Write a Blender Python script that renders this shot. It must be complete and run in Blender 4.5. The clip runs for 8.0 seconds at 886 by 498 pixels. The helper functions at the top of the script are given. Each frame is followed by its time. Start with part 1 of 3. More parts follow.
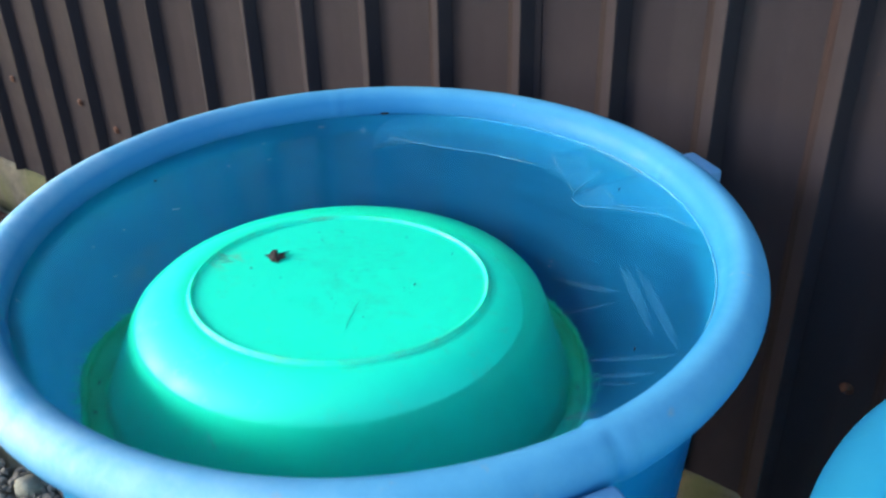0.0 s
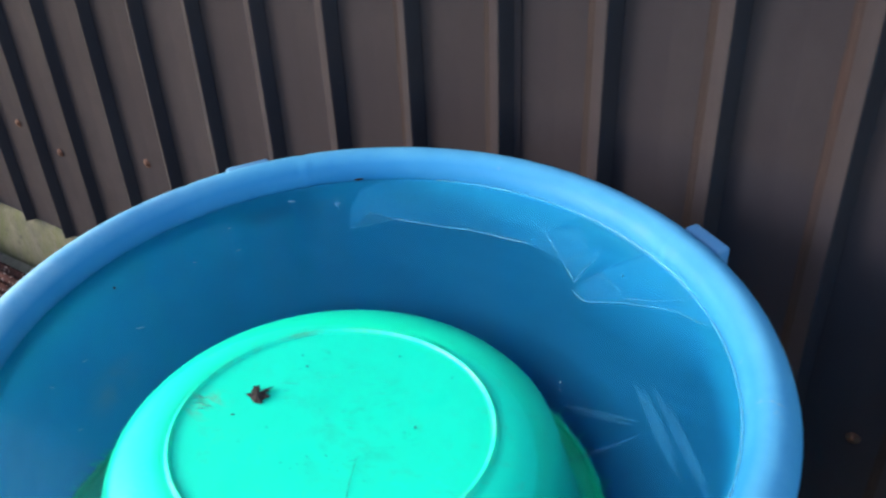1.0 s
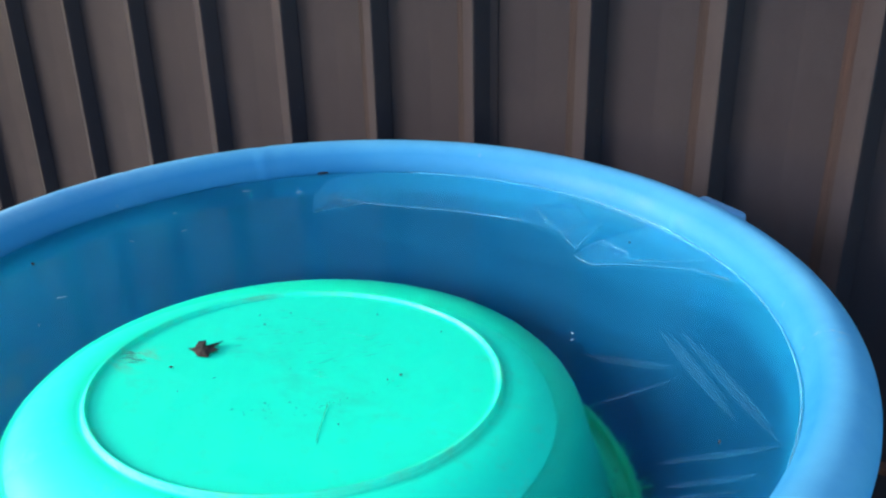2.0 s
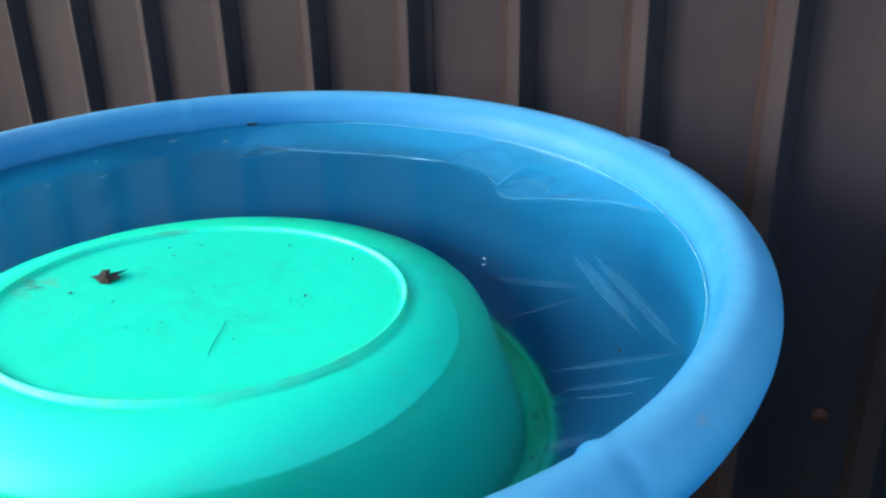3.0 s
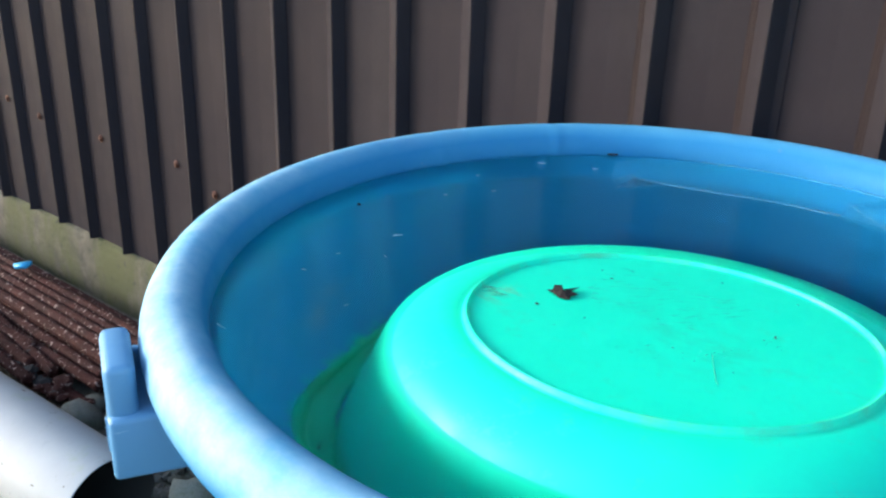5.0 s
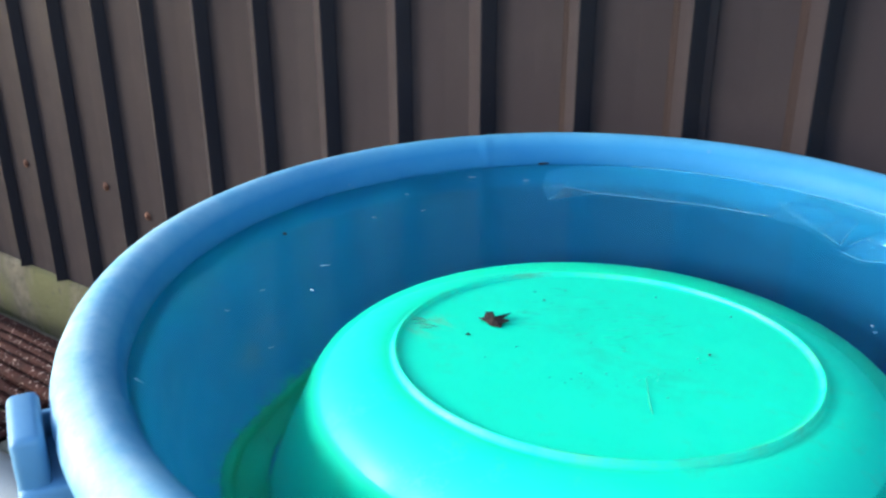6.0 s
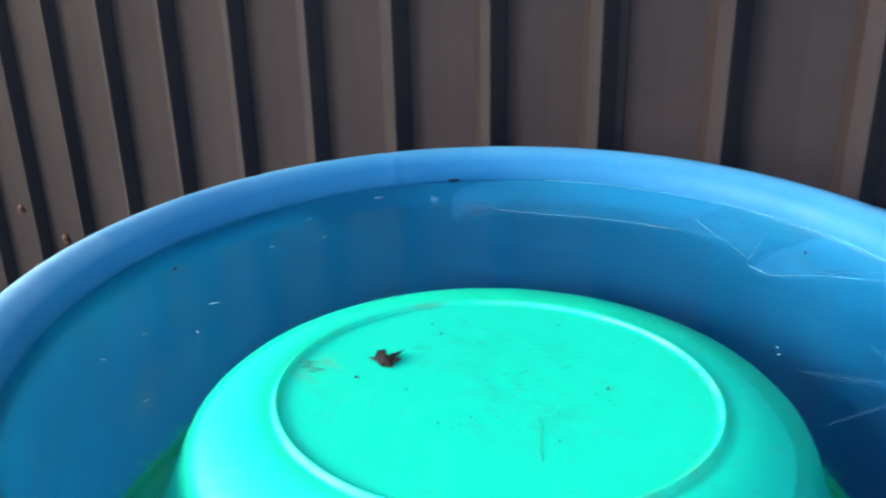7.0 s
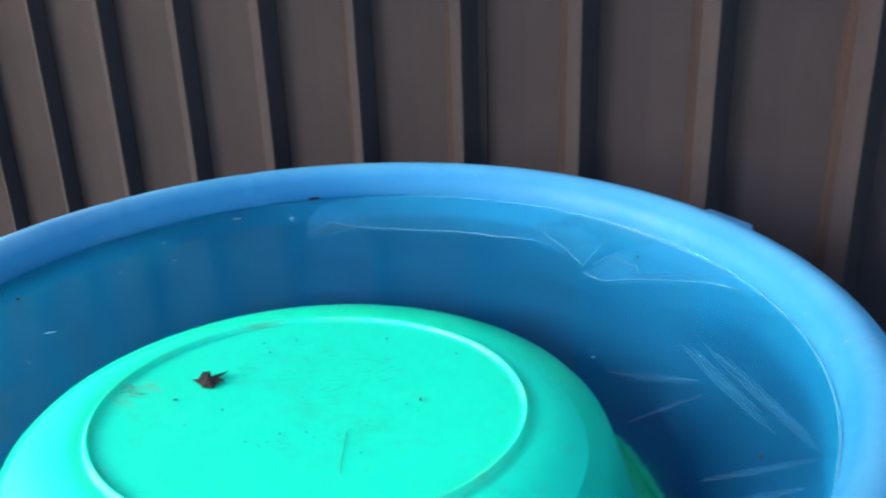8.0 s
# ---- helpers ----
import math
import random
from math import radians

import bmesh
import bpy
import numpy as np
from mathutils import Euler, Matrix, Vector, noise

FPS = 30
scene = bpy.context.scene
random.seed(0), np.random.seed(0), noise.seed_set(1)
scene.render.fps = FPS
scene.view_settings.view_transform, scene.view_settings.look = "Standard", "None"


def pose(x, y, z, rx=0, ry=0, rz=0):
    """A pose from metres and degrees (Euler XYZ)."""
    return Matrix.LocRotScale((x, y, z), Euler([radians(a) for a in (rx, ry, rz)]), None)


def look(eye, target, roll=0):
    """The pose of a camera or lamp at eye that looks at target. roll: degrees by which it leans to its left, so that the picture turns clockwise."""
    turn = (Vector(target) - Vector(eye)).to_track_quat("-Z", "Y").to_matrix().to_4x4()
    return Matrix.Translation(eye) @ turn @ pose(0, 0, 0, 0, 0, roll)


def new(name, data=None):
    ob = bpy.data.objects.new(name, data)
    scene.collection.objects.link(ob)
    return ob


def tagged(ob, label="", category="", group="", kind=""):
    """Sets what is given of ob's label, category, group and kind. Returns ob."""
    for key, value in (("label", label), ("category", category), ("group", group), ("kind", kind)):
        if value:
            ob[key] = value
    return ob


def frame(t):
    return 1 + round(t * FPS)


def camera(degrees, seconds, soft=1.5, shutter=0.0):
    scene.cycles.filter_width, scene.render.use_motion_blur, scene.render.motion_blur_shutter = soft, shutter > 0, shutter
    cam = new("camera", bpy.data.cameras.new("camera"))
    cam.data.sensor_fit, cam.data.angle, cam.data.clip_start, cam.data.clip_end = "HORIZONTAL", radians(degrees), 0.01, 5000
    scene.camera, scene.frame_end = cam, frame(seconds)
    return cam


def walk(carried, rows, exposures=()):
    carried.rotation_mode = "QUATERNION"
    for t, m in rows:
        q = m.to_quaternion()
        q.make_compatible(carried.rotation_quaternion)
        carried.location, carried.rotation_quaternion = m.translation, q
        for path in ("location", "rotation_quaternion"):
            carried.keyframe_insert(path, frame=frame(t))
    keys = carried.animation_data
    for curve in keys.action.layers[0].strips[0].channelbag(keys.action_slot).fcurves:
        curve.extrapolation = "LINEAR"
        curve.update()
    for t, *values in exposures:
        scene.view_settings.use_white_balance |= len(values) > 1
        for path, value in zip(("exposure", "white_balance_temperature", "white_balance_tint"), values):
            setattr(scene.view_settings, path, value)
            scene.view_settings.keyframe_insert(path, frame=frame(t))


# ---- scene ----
# ---- the camera and its walk ----
cam = camera(51.33, 8.0, soft=2.3, shutter=0.35)
ROWS = [
    (0.0, 0.4340, -0.4551, 0.9722, 37.649, -30.803, 1.228),
    (0.2, 0.4052, -0.4367, 1.0110, 34.665, -33.299, 1.597),
    (0.3, 0.3903, -0.4245, 1.0251, 32.712, -33.725, 1.279),
    (0.5, 0.3779, -0.3942, 1.0406, 31.991, -33.871, 1.193),
    (0.7, 0.3717, -0.3700, 1.0451, 32.393, -34.241, 1.450),
    (0.8, 0.3668, -0.3628, 1.0535, 32.918, -34.327, 1.874),
    (0.9, 0.3516, -0.3643, 1.0537, 33.463, -34.738, 2.015),
    (1.0, 0.3386, -0.3671, 1.0523, 33.759, -35.039, 2.263),
    (1.2, 0.3137, -0.3615, 0.9983, 32.372, -32.764, 2.323),
    (2.3, 0.3063, -0.3756, 0.8615, 30.391, -24.229, 1.243),
    (2.5, 0.3229, -0.3743, 0.8479, 29.756, -24.926, 1.345),
    (3.0, 0.3454, -0.3651, 0.8331, 29.081, -24.862, 1.361),
    (3.5, 0.3589, -0.3774, 0.8261, 29.425, -24.316, 1.342),
    (4.0, 0.3231, -0.4321, 0.8543, 34.810, -21.926, 1.209),
    (4.2, 0.2776, -0.4519, 0.8426, 37.198, -21.415, -0.362),
    (4.5, 0.2331, -0.4789, 0.8387, 40.048, -22.414, -1.231),
    (4.7, 0.2095, -0.4741, 0.8325, 40.308, -22.755, -1.443),
    (5.8, 0.2020, -0.4512, 0.8402, 36.840, -22.932, -0.624),
    (6.0, 0.2020, -0.4419, 0.8455, 35.748, -23.164, 0.301),
    (6.5, 0.2046, -0.4212, 0.8483, 33.780, -23.143, 0.754),
    (7.0, 0.2129, -0.3966, 0.8525, 32.178, -23.348, 1.194),
    (7.5, 0.2445, -0.3720, 0.8550, 29.897, -23.416, 2.039),
    (8.0, 0.2760, -0.3730, 0.8596, 27.992, -22.826, 1.982),
]
walk(cam, [(t, pose(x, y, z, 90 + pitch, roll, yaw)) for t, x, y, z, yaw, pitch, roll in ROWS])

# ---- world, sun and exposure ----
SUN_TO = Vector((-0.83, -0.56, 0.0)).normalized()      # level direction towards the sun
SUN_UP = radians(17.0)
world = bpy.data.worlds.new("sky")
scene.world = world
world.use_nodes = True
wn = world.node_tree.nodes
sky = wn.new("ShaderNodeTexSky")
sky.sky_type, sky.sun_disc = "NISHITA", False
sky.sun_elevation, sky.sun_rotation = SUN_UP, math.atan2(SUN_TO.x, SUN_TO.y)
world.node_tree.links.new(sky.outputs["Color"], wn["Background"].inputs["Color"])
wn["Background"].inputs["Strength"].default_value = 0.15
sun = new("sun", bpy.data.lights.new("sun", "SUN"))
sun.data.energy, sun.data.angle, sun.data.color = 0.88, radians(14), (1.0, 0.96, 0.92)
to_sun = SUN_TO * math.cos(SUN_UP) + Vector((0, 0, math.sin(SUN_UP)))
sun.matrix_world = look(to_sun * 20, (0, 0, 0))
scene.view_settings.exposure = 2.15


# ---- materials ----
def material(name, colour, rough=0.5, metal=0.0):
    m = bpy.data.materials.new(name)
    m.use_nodes = True
    b = m.node_tree.nodes["Principled BSDF"]
    b.inputs["Base Color"].default_value = (*colour, 1)
    b.inputs["Roughness"].default_value, b.inputs["Metallic"].default_value = rough, metal
    return m


def node(m, kind, **values):
    n = m.node_tree.nodes.new(kind)
    for key, v in values.items():
        n.inputs[key].default_value = v
    return n


def link(m, a, b):
    m.node_tree.links.new(a, b)


def coords(m, stretch=(1, 1, 1)):
    c = m.node_tree.nodes.new("ShaderNodeTexCoord")
    mp = m.node_tree.nodes.new("ShaderNodeMapping")
    mp.inputs["Scale"].default_value = stretch
    link(m, c.outputs["Object"], mp.inputs["Vector"])
    return mp.outputs["Vector"]


def noise_ramp(m, vec, scale, stops, detail=6.0, rough=0.6):
    """Noise through a colour ramp; stops are (place, colour)."""
    n = node(m, "ShaderNodeTexNoise", Scale=scale, Detail=detail, Roughness=rough)
    link(m, vec, n.inputs["Vector"])
    r = m.node_tree.nodes.new("ShaderNodeValToRGB")
    e = r.color_ramp.elements
    while len(e) < len(stops):
        e.new(0.5)
    for el, (p, c) in zip(e, stops):
        el.position, el.color = p, (*c, 1) if len(c) == 3 else c
    link(m, n.outputs["Fac"], r.inputs["Fac"])
    return n.outputs["Fac"], r.outputs["Color"]


def mix(m, fac, a, b, blend="MIX"):
    n = m.node_tree.nodes.new("ShaderNodeMix")
    n.data_type, n.blend_type = "RGBA", blend
    for sock, v in ((n.inputs[0], fac), (n.inputs[6], a), (n.inputs[7], b)):
        if isinstance(v, (int, float)):
            sock.default_value = v
        elif isinstance(v, tuple):
            sock.default_value = (*v, 1)
        else:
            link(m, v, sock)
    return n.outputs[2]


def bump(m, height, strength, distance):
    n = node(m, "ShaderNodeBump", Strength=strength, Distance=distance)
    link(m, height, n.inputs["Height"])
    link(m, n.outputs["Normal"], bsdf(m).inputs["Normal"])
    return n


def bsdf(m):
    return m.node_tree.nodes["Principled BSDF"]


G = (0, 0, 0)
W = (1, 1, 1)


def plastic(name, dark, light, scuff, rough, sheen_scale=9.0, through_light=0.0, film=None, chalk=0.0, ring_stain=False, bleach_and_light=None, specks=False, silt=None):
    """Moulded plastic with chalky fading, scuffs and fine grain."""
    m = material(name, light, rough)
    v = coords(m)
    _, c1 = noise_ramp(m, v, sheen_scale, [(0.3, dark), (0.7, light)])
    if chalk:     # broad chalky bloom
        _, f2 = noise_ramp(m, coords(m, (1, 1, 2.5)), 13, [(0.40, G), (0.80, (chalk,) * 3)], 8, 0.6)
        bsdf(m).inputs["Specular IOR Level"].default_value = 0.3
    else:
        _, f2 = noise_ramp(m, coords(m, (3, 3, 14)), 22, [(0.62, G), (0.78, W)], 8)
    c = mix(m, f2, c1, scuff)
    if film:      # patches of slime and silt
        _, f4 = noise_ramp(m, v, 7.5, [(0.52, G), (0.72, (0.7, 0.7, 0.7))], 5, 0.55)
        c = mix(m, f4, c, film)
    if specks:         # spatters of dried mud and a green bloom near the ground
        _, sp = noise_ramp(m, v, 70, [(0.70, G), (0.74, W)], 3, 0.5)
        c = mix(m, sp, c, (0.16, 0.14, 0.10))
        _, al = noise_ramp(m, v, 16, [(0.60, G), (0.72, (0.6,) * 3)], 8, 0.7)
        c = mix(m, al, c, (0.42, 0.46, 0.30))
    if ring_stain:     # tan dirt caught along the foot ring and in small blots
        flat = node(m, "ShaderNodeVectorMath")
        flat.operation = "MULTIPLY"
        flat.inputs[1].default_value = (1, 1, 0)
        size = node(m, "ShaderNodeVectorMath")
        size.operation = "LENGTH"
        link(m, v, flat.inputs[0])
        link(m, flat.outputs["Vector"], size.inputs[0])
        band = m.node_tree.nodes.new("ShaderNodeValToRGB")
        el = band.color_ramp.elements
        el[0].position, el[0].color, el[1].position, el[1].color = 0.1038, (0, 0, 0, 1), 0.1052, (1, 1, 1, 1)
        for p, k in ((0.1078, 1), (0.1100, 0)):
            e = el.new(p)
            e.color = (k, k, k, 1)
        link(m, size.outputs["Value"], band.inputs["Fac"])
        _, patch = noise_ramp(m, v, 26, [(0.46, G), (0.70, (0.75,) * 3)], 9, 0.75)
        c = mix(m, mix(m, 1.0, band.outputs["Color"], patch, "MULTIPLY"), c, (0.13, 0.46, 0.22))
        _, blot = noise_ramp(m, v, 48, [(0.56, G), (0.74, (0.45,) * 3)], 9, 0.78)
        c = mix(m, blot, c, (0.06, 0.62, 0.38))
    if ring_stain:     # drawn-out olive smears on the flat bottom
        _, smear = noise_ramp(m, coords(m, (14, 40, 1)), 1.0, [(0.60, G), (0.74, (0.28,) * 3)], 9, 0.75)
        c = mix(m, smear, c, (0.03, 0.62, 0.34))
        # a dried puddle: olive silt thickest along its lower shore
        for place, reach, stretch, scale, colour, most in (((0.022, -0.014, 0), 0.042, (1, 1.6, 1), 34, (0.02, 0.56, 0.33), 0.40), ((-0.012, 0.030, 0), 0.055, (1.6, 1, 1), 22, (0.01, 0.66, 0.42), 0.30),
                                                            ((-0.088, -0.030, 0), 0.020, (1, 2.5, 1), 60, (0.22, 0.42, 0.20), 0.6)):
            away = node(m, "ShaderNodeVectorMath")
            away.operation = "DISTANCE"
            away.inputs[1].default_value = place
            link(m, v, away.inputs[0])
            near = node(m, "ShaderNodeMapRange", **{"From Min": reach * 0.45, "From Max": reach, "To Min": 1.0, "To Max": 0.0})
            link(m, away.outputs["Value"], near.inputs["Value"])
            _, mud = noise_ramp(m, coords(m, stretch), scale, [(0.47, G), (0.66, (most,) * 3)], 9, 0.72)
            c = mix(m, mix(m, 1.0, near.outputs["Result"], mud, "MULTIPLY"), c, colour)
    if bleach_and_light:     # bleached crown and outer face plus painted-in sunlight, most on the sunward side
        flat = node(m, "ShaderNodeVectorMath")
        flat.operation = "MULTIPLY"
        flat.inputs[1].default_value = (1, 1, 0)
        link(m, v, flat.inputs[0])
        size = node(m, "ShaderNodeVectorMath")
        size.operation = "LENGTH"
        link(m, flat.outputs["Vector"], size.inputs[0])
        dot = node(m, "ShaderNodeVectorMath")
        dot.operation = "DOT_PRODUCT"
        dot.inputs[1].default_value = bleach_and_light
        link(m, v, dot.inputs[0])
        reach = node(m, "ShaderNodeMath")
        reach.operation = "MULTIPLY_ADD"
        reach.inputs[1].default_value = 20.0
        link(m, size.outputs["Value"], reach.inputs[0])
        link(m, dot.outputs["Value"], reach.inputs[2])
        at = 20.0 * 0.2825 + bleach_and_light[2] * 0.608
        lit_fade = node(m, "ShaderNodeMapRange", **{"From Min": at + 0.15, "From Max": at + 0.80, "To Min": 0.0, "To Max": 0.78})
        link(m, reach.outputs[0], lit_fade.inputs["Value"])
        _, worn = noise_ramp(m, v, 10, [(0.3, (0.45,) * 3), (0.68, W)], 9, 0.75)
        c = mix(m, mix(m, 1.0, worn, lit_fade.outputs["Result"], "MULTIPLY"), c, (0.16, 0.52, 0.71))
        side = node(m, "ShaderNodeVectorMath")      # chalky white on the side facing the sun, its brightness put into the colour
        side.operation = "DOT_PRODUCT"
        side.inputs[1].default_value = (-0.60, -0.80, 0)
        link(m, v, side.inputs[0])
        lit_side = node(m, "ShaderNodeMapRange", **{"From Min": 0.02, "From Max": 0.29, "To Min": 0.0, "To Max": 0.75})
        link(m, side.outputs["Value"], lit_side.inputs["Value"])
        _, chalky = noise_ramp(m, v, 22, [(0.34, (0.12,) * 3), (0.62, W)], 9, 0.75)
        white = mix(m, 1.0, mix(m, 1.0, chalky, lit_fade.outputs["Result"], "MULTIPLY"), lit_side.outputs["Result"], "MULTIPLY")
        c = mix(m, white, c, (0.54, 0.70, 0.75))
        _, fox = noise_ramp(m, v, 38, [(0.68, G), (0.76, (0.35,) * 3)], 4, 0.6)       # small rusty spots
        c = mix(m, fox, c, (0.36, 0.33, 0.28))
    if silt:       # a pale brown cake of silt on the wall under water, and hanging streaks
        away = node(m, "ShaderNodeVectorMath")
        away.operation = "DISTANCE"
        away.inputs[1].default_value = silt
        link(m, v, away.inputs[0])
        near = node(m, "ShaderNodeMapRange", **{"From Min": 0.010, "From Max": 0.040, "To Min": 1.0, "To Max": 0.0})
        link(m, away.outputs["Value"], near.inputs["Value"])
        _, patch = noise_ramp(m, v, 55, [(0.42, G), (0.66, (0.40,) * 3)], 8, 0.7)
        c = mix(m, mix(m, 1.0, near.outputs["Result"], patch, "MULTIPLY"), c, (0.16, 0.25, 0.24))
        tide = node(m, "ShaderNodeSeparateXYZ")      # teal under the waterline: light coming through the wall, put into the colour
        link(m, v, tide.inputs["Vector"])
        high = node(m, "ShaderNodeMapRange", **{"From Min": 0.535, "From Max": 0.600, "To Min": 0.0, "To Max": 0.5})
        link(m, tide.outputs["Z"], high.inputs["Value"])
        _, wall_glow = noise_ramp(m, v, 11, [(0.36, G), (0.62, W)], 7, 0.65)
        c = mix(m, mix(m, 1.0, high.outputs["Result"], wall_glow, "MULTIPLY"), c, (0.006, 0.29, 0.41))
        _, hang = noise_ramp(m, coords(m, (1, 1, 0.06)), 30, [(0.52, G), (0.70, (0.5,) * 3)], 6, 0.6)
        c = mix(m, hang, c, (0.006, 0.25, 0.46))
    link(m, c, bsdf(m).inputs["Base Color"])
    f3, r3 = noise_ramp(m, v, 60, [(0.3, (rough - 0.08,) * 3), (0.7, (rough + 0.1,) * 3)], 4)
    link(m, r3, bsdf(m).inputs["Roughness"])
    bump(m, f3, 0.12, 0.001)
    if through_light:
        nt = m.node_tree
        tr = nt.nodes.new("ShaderNodeBsdfTranslucent")
        gm = node(m, "ShaderNodeGamma", Gamma=0.5)
        link(m, c, gm.inputs["Color"])
        link(m, gm.outputs["Color"], tr.inputs["Color"])
        mx = nt.nodes.new("ShaderNodeMixShader")
        mx.inputs["Fac"].default_value = through_light
        link(m, bsdf(m).outputs["BSDF"], mx.inputs[1])
        link(m, tr.outputs["BSDF"], mx.inputs[2])
        link(m, mx.outputs["Shader"], nt.nodes["Material Output"].inputs["Surface"])
    return m


M_TUB = plastic("tub_blue_plastic", (0.005, 0.205, 0.47), (0.008, 0.255, 0.53), (0.012, 0.29, 0.56), 0.36, through_light=0.38, film=(0.008, 0.20, 0.42), silt=(-0.2427, -0.045, 0.435))
M_RIM = plastic("rim_bleached_lit_plastic", (0.010, 0.180, 0.43), (0.020, 0.225, 0.48), (0.10, 0.36, 0.58), 0.60, 5.0, through_light=0.18, chalk=0.25, bleach_and_light=(-0.3, -0.2, 35.0))
M_LIP = plastic("basin_lip_plastic", (0.0, 0.72, 0.32), (0.0, 0.88, 0.48), (0.01, 0.50, 0.17), 0.5, 30.0, through_light=0.3)
M_TROUGH = plastic("basin_trough_algae", (0.0, 0.66, 0.31), (0.0, 0.84, 0.46), (0.02, 0.48, 0.17), 0.5, 24.0, through_light=0.3)
M_LUG = plastic("lug_blue_plastic", (0.072, 0.22, 0.40), (0.098, 0.26, 0.44), (0.22, 0.38, 0.52), 0.5)
M_BASIN = plastic("basin_green_plastic", (0.0, 0.88, 0.545), (0.0, 0.93, 0.595), (0.0, 0.94, 0.64), 0.52, through_light=0.18, ring_stain=True)
M_TUB2 = plastic("tub_cyan_plastic", (0.09, 0.72, 0.90), (0.12, 0.78, 0.93), (0.16, 0.78, 0.92), 0.4, through_light=0.5)
M_PIPE = plastic("pipe_white_plastic", (0.43, 0.43, 0.42), (0.51, 0.51, 0.50), (0.37, 0.37, 0.34), 0.35, film=(0.55, 0.55, 0.48), specks=True)


def fence_metal():
    m = material("fence_painted_steel", (0.08, 0.07, 0.072), 0.45)
    v = coords(m, (1, 1, 0.18))
    _, c1 = noise_ramp(m, v, 6, [(0.25, (0.0170, 0.0146, 0.0184)), (0.78, (0.0252, 0.0216, 0.0264))], 7)
    f2, c2 = noise_ramp(m, coords(m), 90, [(0.72, G), (0.8, W)], 4)
    c = mix(m, c2, c1, (0.036, 0.030, 0.033))
    _, dust = noise_ramp(m, coords(m, (1, 1, 0.5)), 4.5, [(0.50, G), (0.75, (0.5,) * 3)], 9, 0.7)
    c = mix(m, dust, c, (0.037, 0.0330, 0.0370))
    _, chip = noise_ramp(m, coords(m), 95, [(0.78, G), (0.80, W)], 2, 0.4)
    c = mix(m, chip, c, (0.040, 0.026, 0.022))
    link(m, c, bsdf(m).inputs["Base Color"])
    bsdf(m).inputs["Specular IOR Level"].default_value = 0.07
    f3, r3 = noise_ramp(m, coords(m), 14, [(0.3, (0.58,) * 3), (0.7, (0.74,) * 3)], 6)
    link(m, r3, bsdf(m).inputs["Roughness"])
    bump(m, f3, 0.08, 0.004)
    return m


def rust(name, base=(0.11, 0.042, 0.026), pale=(0.24, 0.115, 0.07), dark=(0.035, 0.016, 0.012), stretch=(1, 1, 1), fleck=(0.30, 0.21, 0.17), flecks=0.66):
    m = material(name, base, 0.85)
    v = coords(m, stretch)
    f1, c1 = noise_ramp(m, v, 18, [(0.25, dark), (0.5, base), (0.8, pale)], 9, 0.7)
    f2, c2 = noise_ramp(m, v, 130, [(flecks, G), (flecks + 0.08, W)], 5)
    c = mix(m, c2, c1, fleck)
    link(m, c, bsdf(m).inputs["Base Color"])
    add = m.node_tree.nodes.new("ShaderNodeMath")
    link(m, f1, add.inputs[0])
    link(m, f2, add.inputs[1])
    bump(m, add.outputs[0], 0.7, 0.004)
    return m


def stone_material(name, a, b, moss):
    m = material(name, a, 0.85)
    v = coords(m)
    f1, c1 = noise_ramp(m, v, 30, [(0.3, a), (0.7, b)], 8, 0.65)
    _, f2 = noise_ramp(m, v, 9, [(0.55, G), (0.72, W)], 6)
    c = mix(m, f2, c1, moss)
    info = m.node_tree.nodes.new("ShaderNodeObjectInfo")
    hsv = m.node_tree.nodes.new("ShaderNodeHueSaturation")
    mr = node(m, "ShaderNodeMapRange", **{"To Min": 0.65, "To Max": 1.3})
    link(m, info.outputs["Random"], mr.inputs["Value"])
    link(m, mr.outputs["Result"], hsv.inputs["Value"])
    link(m, c, hsv.inputs["Color"])
    link(m, hsv.outputs["Color"], bsdf(m).inputs["Base Color"])
    bump(m, f1, 0.5, 0.006)
    return m


M_FENCE = fence_metal()
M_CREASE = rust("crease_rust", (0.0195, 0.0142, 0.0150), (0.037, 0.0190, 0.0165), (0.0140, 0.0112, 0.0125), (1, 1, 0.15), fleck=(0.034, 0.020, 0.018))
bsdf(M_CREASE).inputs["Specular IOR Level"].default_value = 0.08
# the bright flecks put the glints on the rods into the colour
M_RUST = rust("rod_rust_glints", (0.046, 0.013, 0.0095), (0.085, 0.026, 0.018), (0.014, 0.006, 0.005), fleck=(0.44, 0.32, 0.27), flecks=0.59)
bsdf(M_RUST).inputs["Specular IOR Level"].default_value = 0.2
M_SCREW = rust("screw_rust", (0.062, 0.021, 0.011), (0.11, 0.04, 0.02), fleck=(0.15, 0.09, 0.06))
M_RUN = rust("rust_run", (0.12, 0.055, 0.028), (0.20, 0.10, 0.05), (0.06, 0.03, 0.02))
M_STONE = stone_material("river_stone", (0.15, 0.15, 0.12), (0.29, 0.29, 0.24), (0.16, 0.175, 0.10))
M_GRAVEL = stone_material("gravel", (0.10, 0.09, 0.075), (0.24, 0.22, 0.19), (0.11, 0.11, 0.07))


def ground_material():
    m = material("earth", (0.06, 0.05, 0.04), 0.95)
    v = coords(m)
    f1, c1 = noise_ramp(m, v, 40, [(0.3, (0.06, 0.053, 0.042)), (0.6, (0.14, 0.125, 0.10)), (0.8, (0.24, 0.22, 0.19))], 10, 0.7)
    _, f2 = noise_ramp(m, v, 3, [(0.45, G), (0.65, W)], 6)
    c = mix(m, f2, c1, (0.10, 0.10, 0.065))
    link(m, c, bsdf(m).inputs["Base Color"])
    bump(m, f1, 0.8, 0.012)
    return m


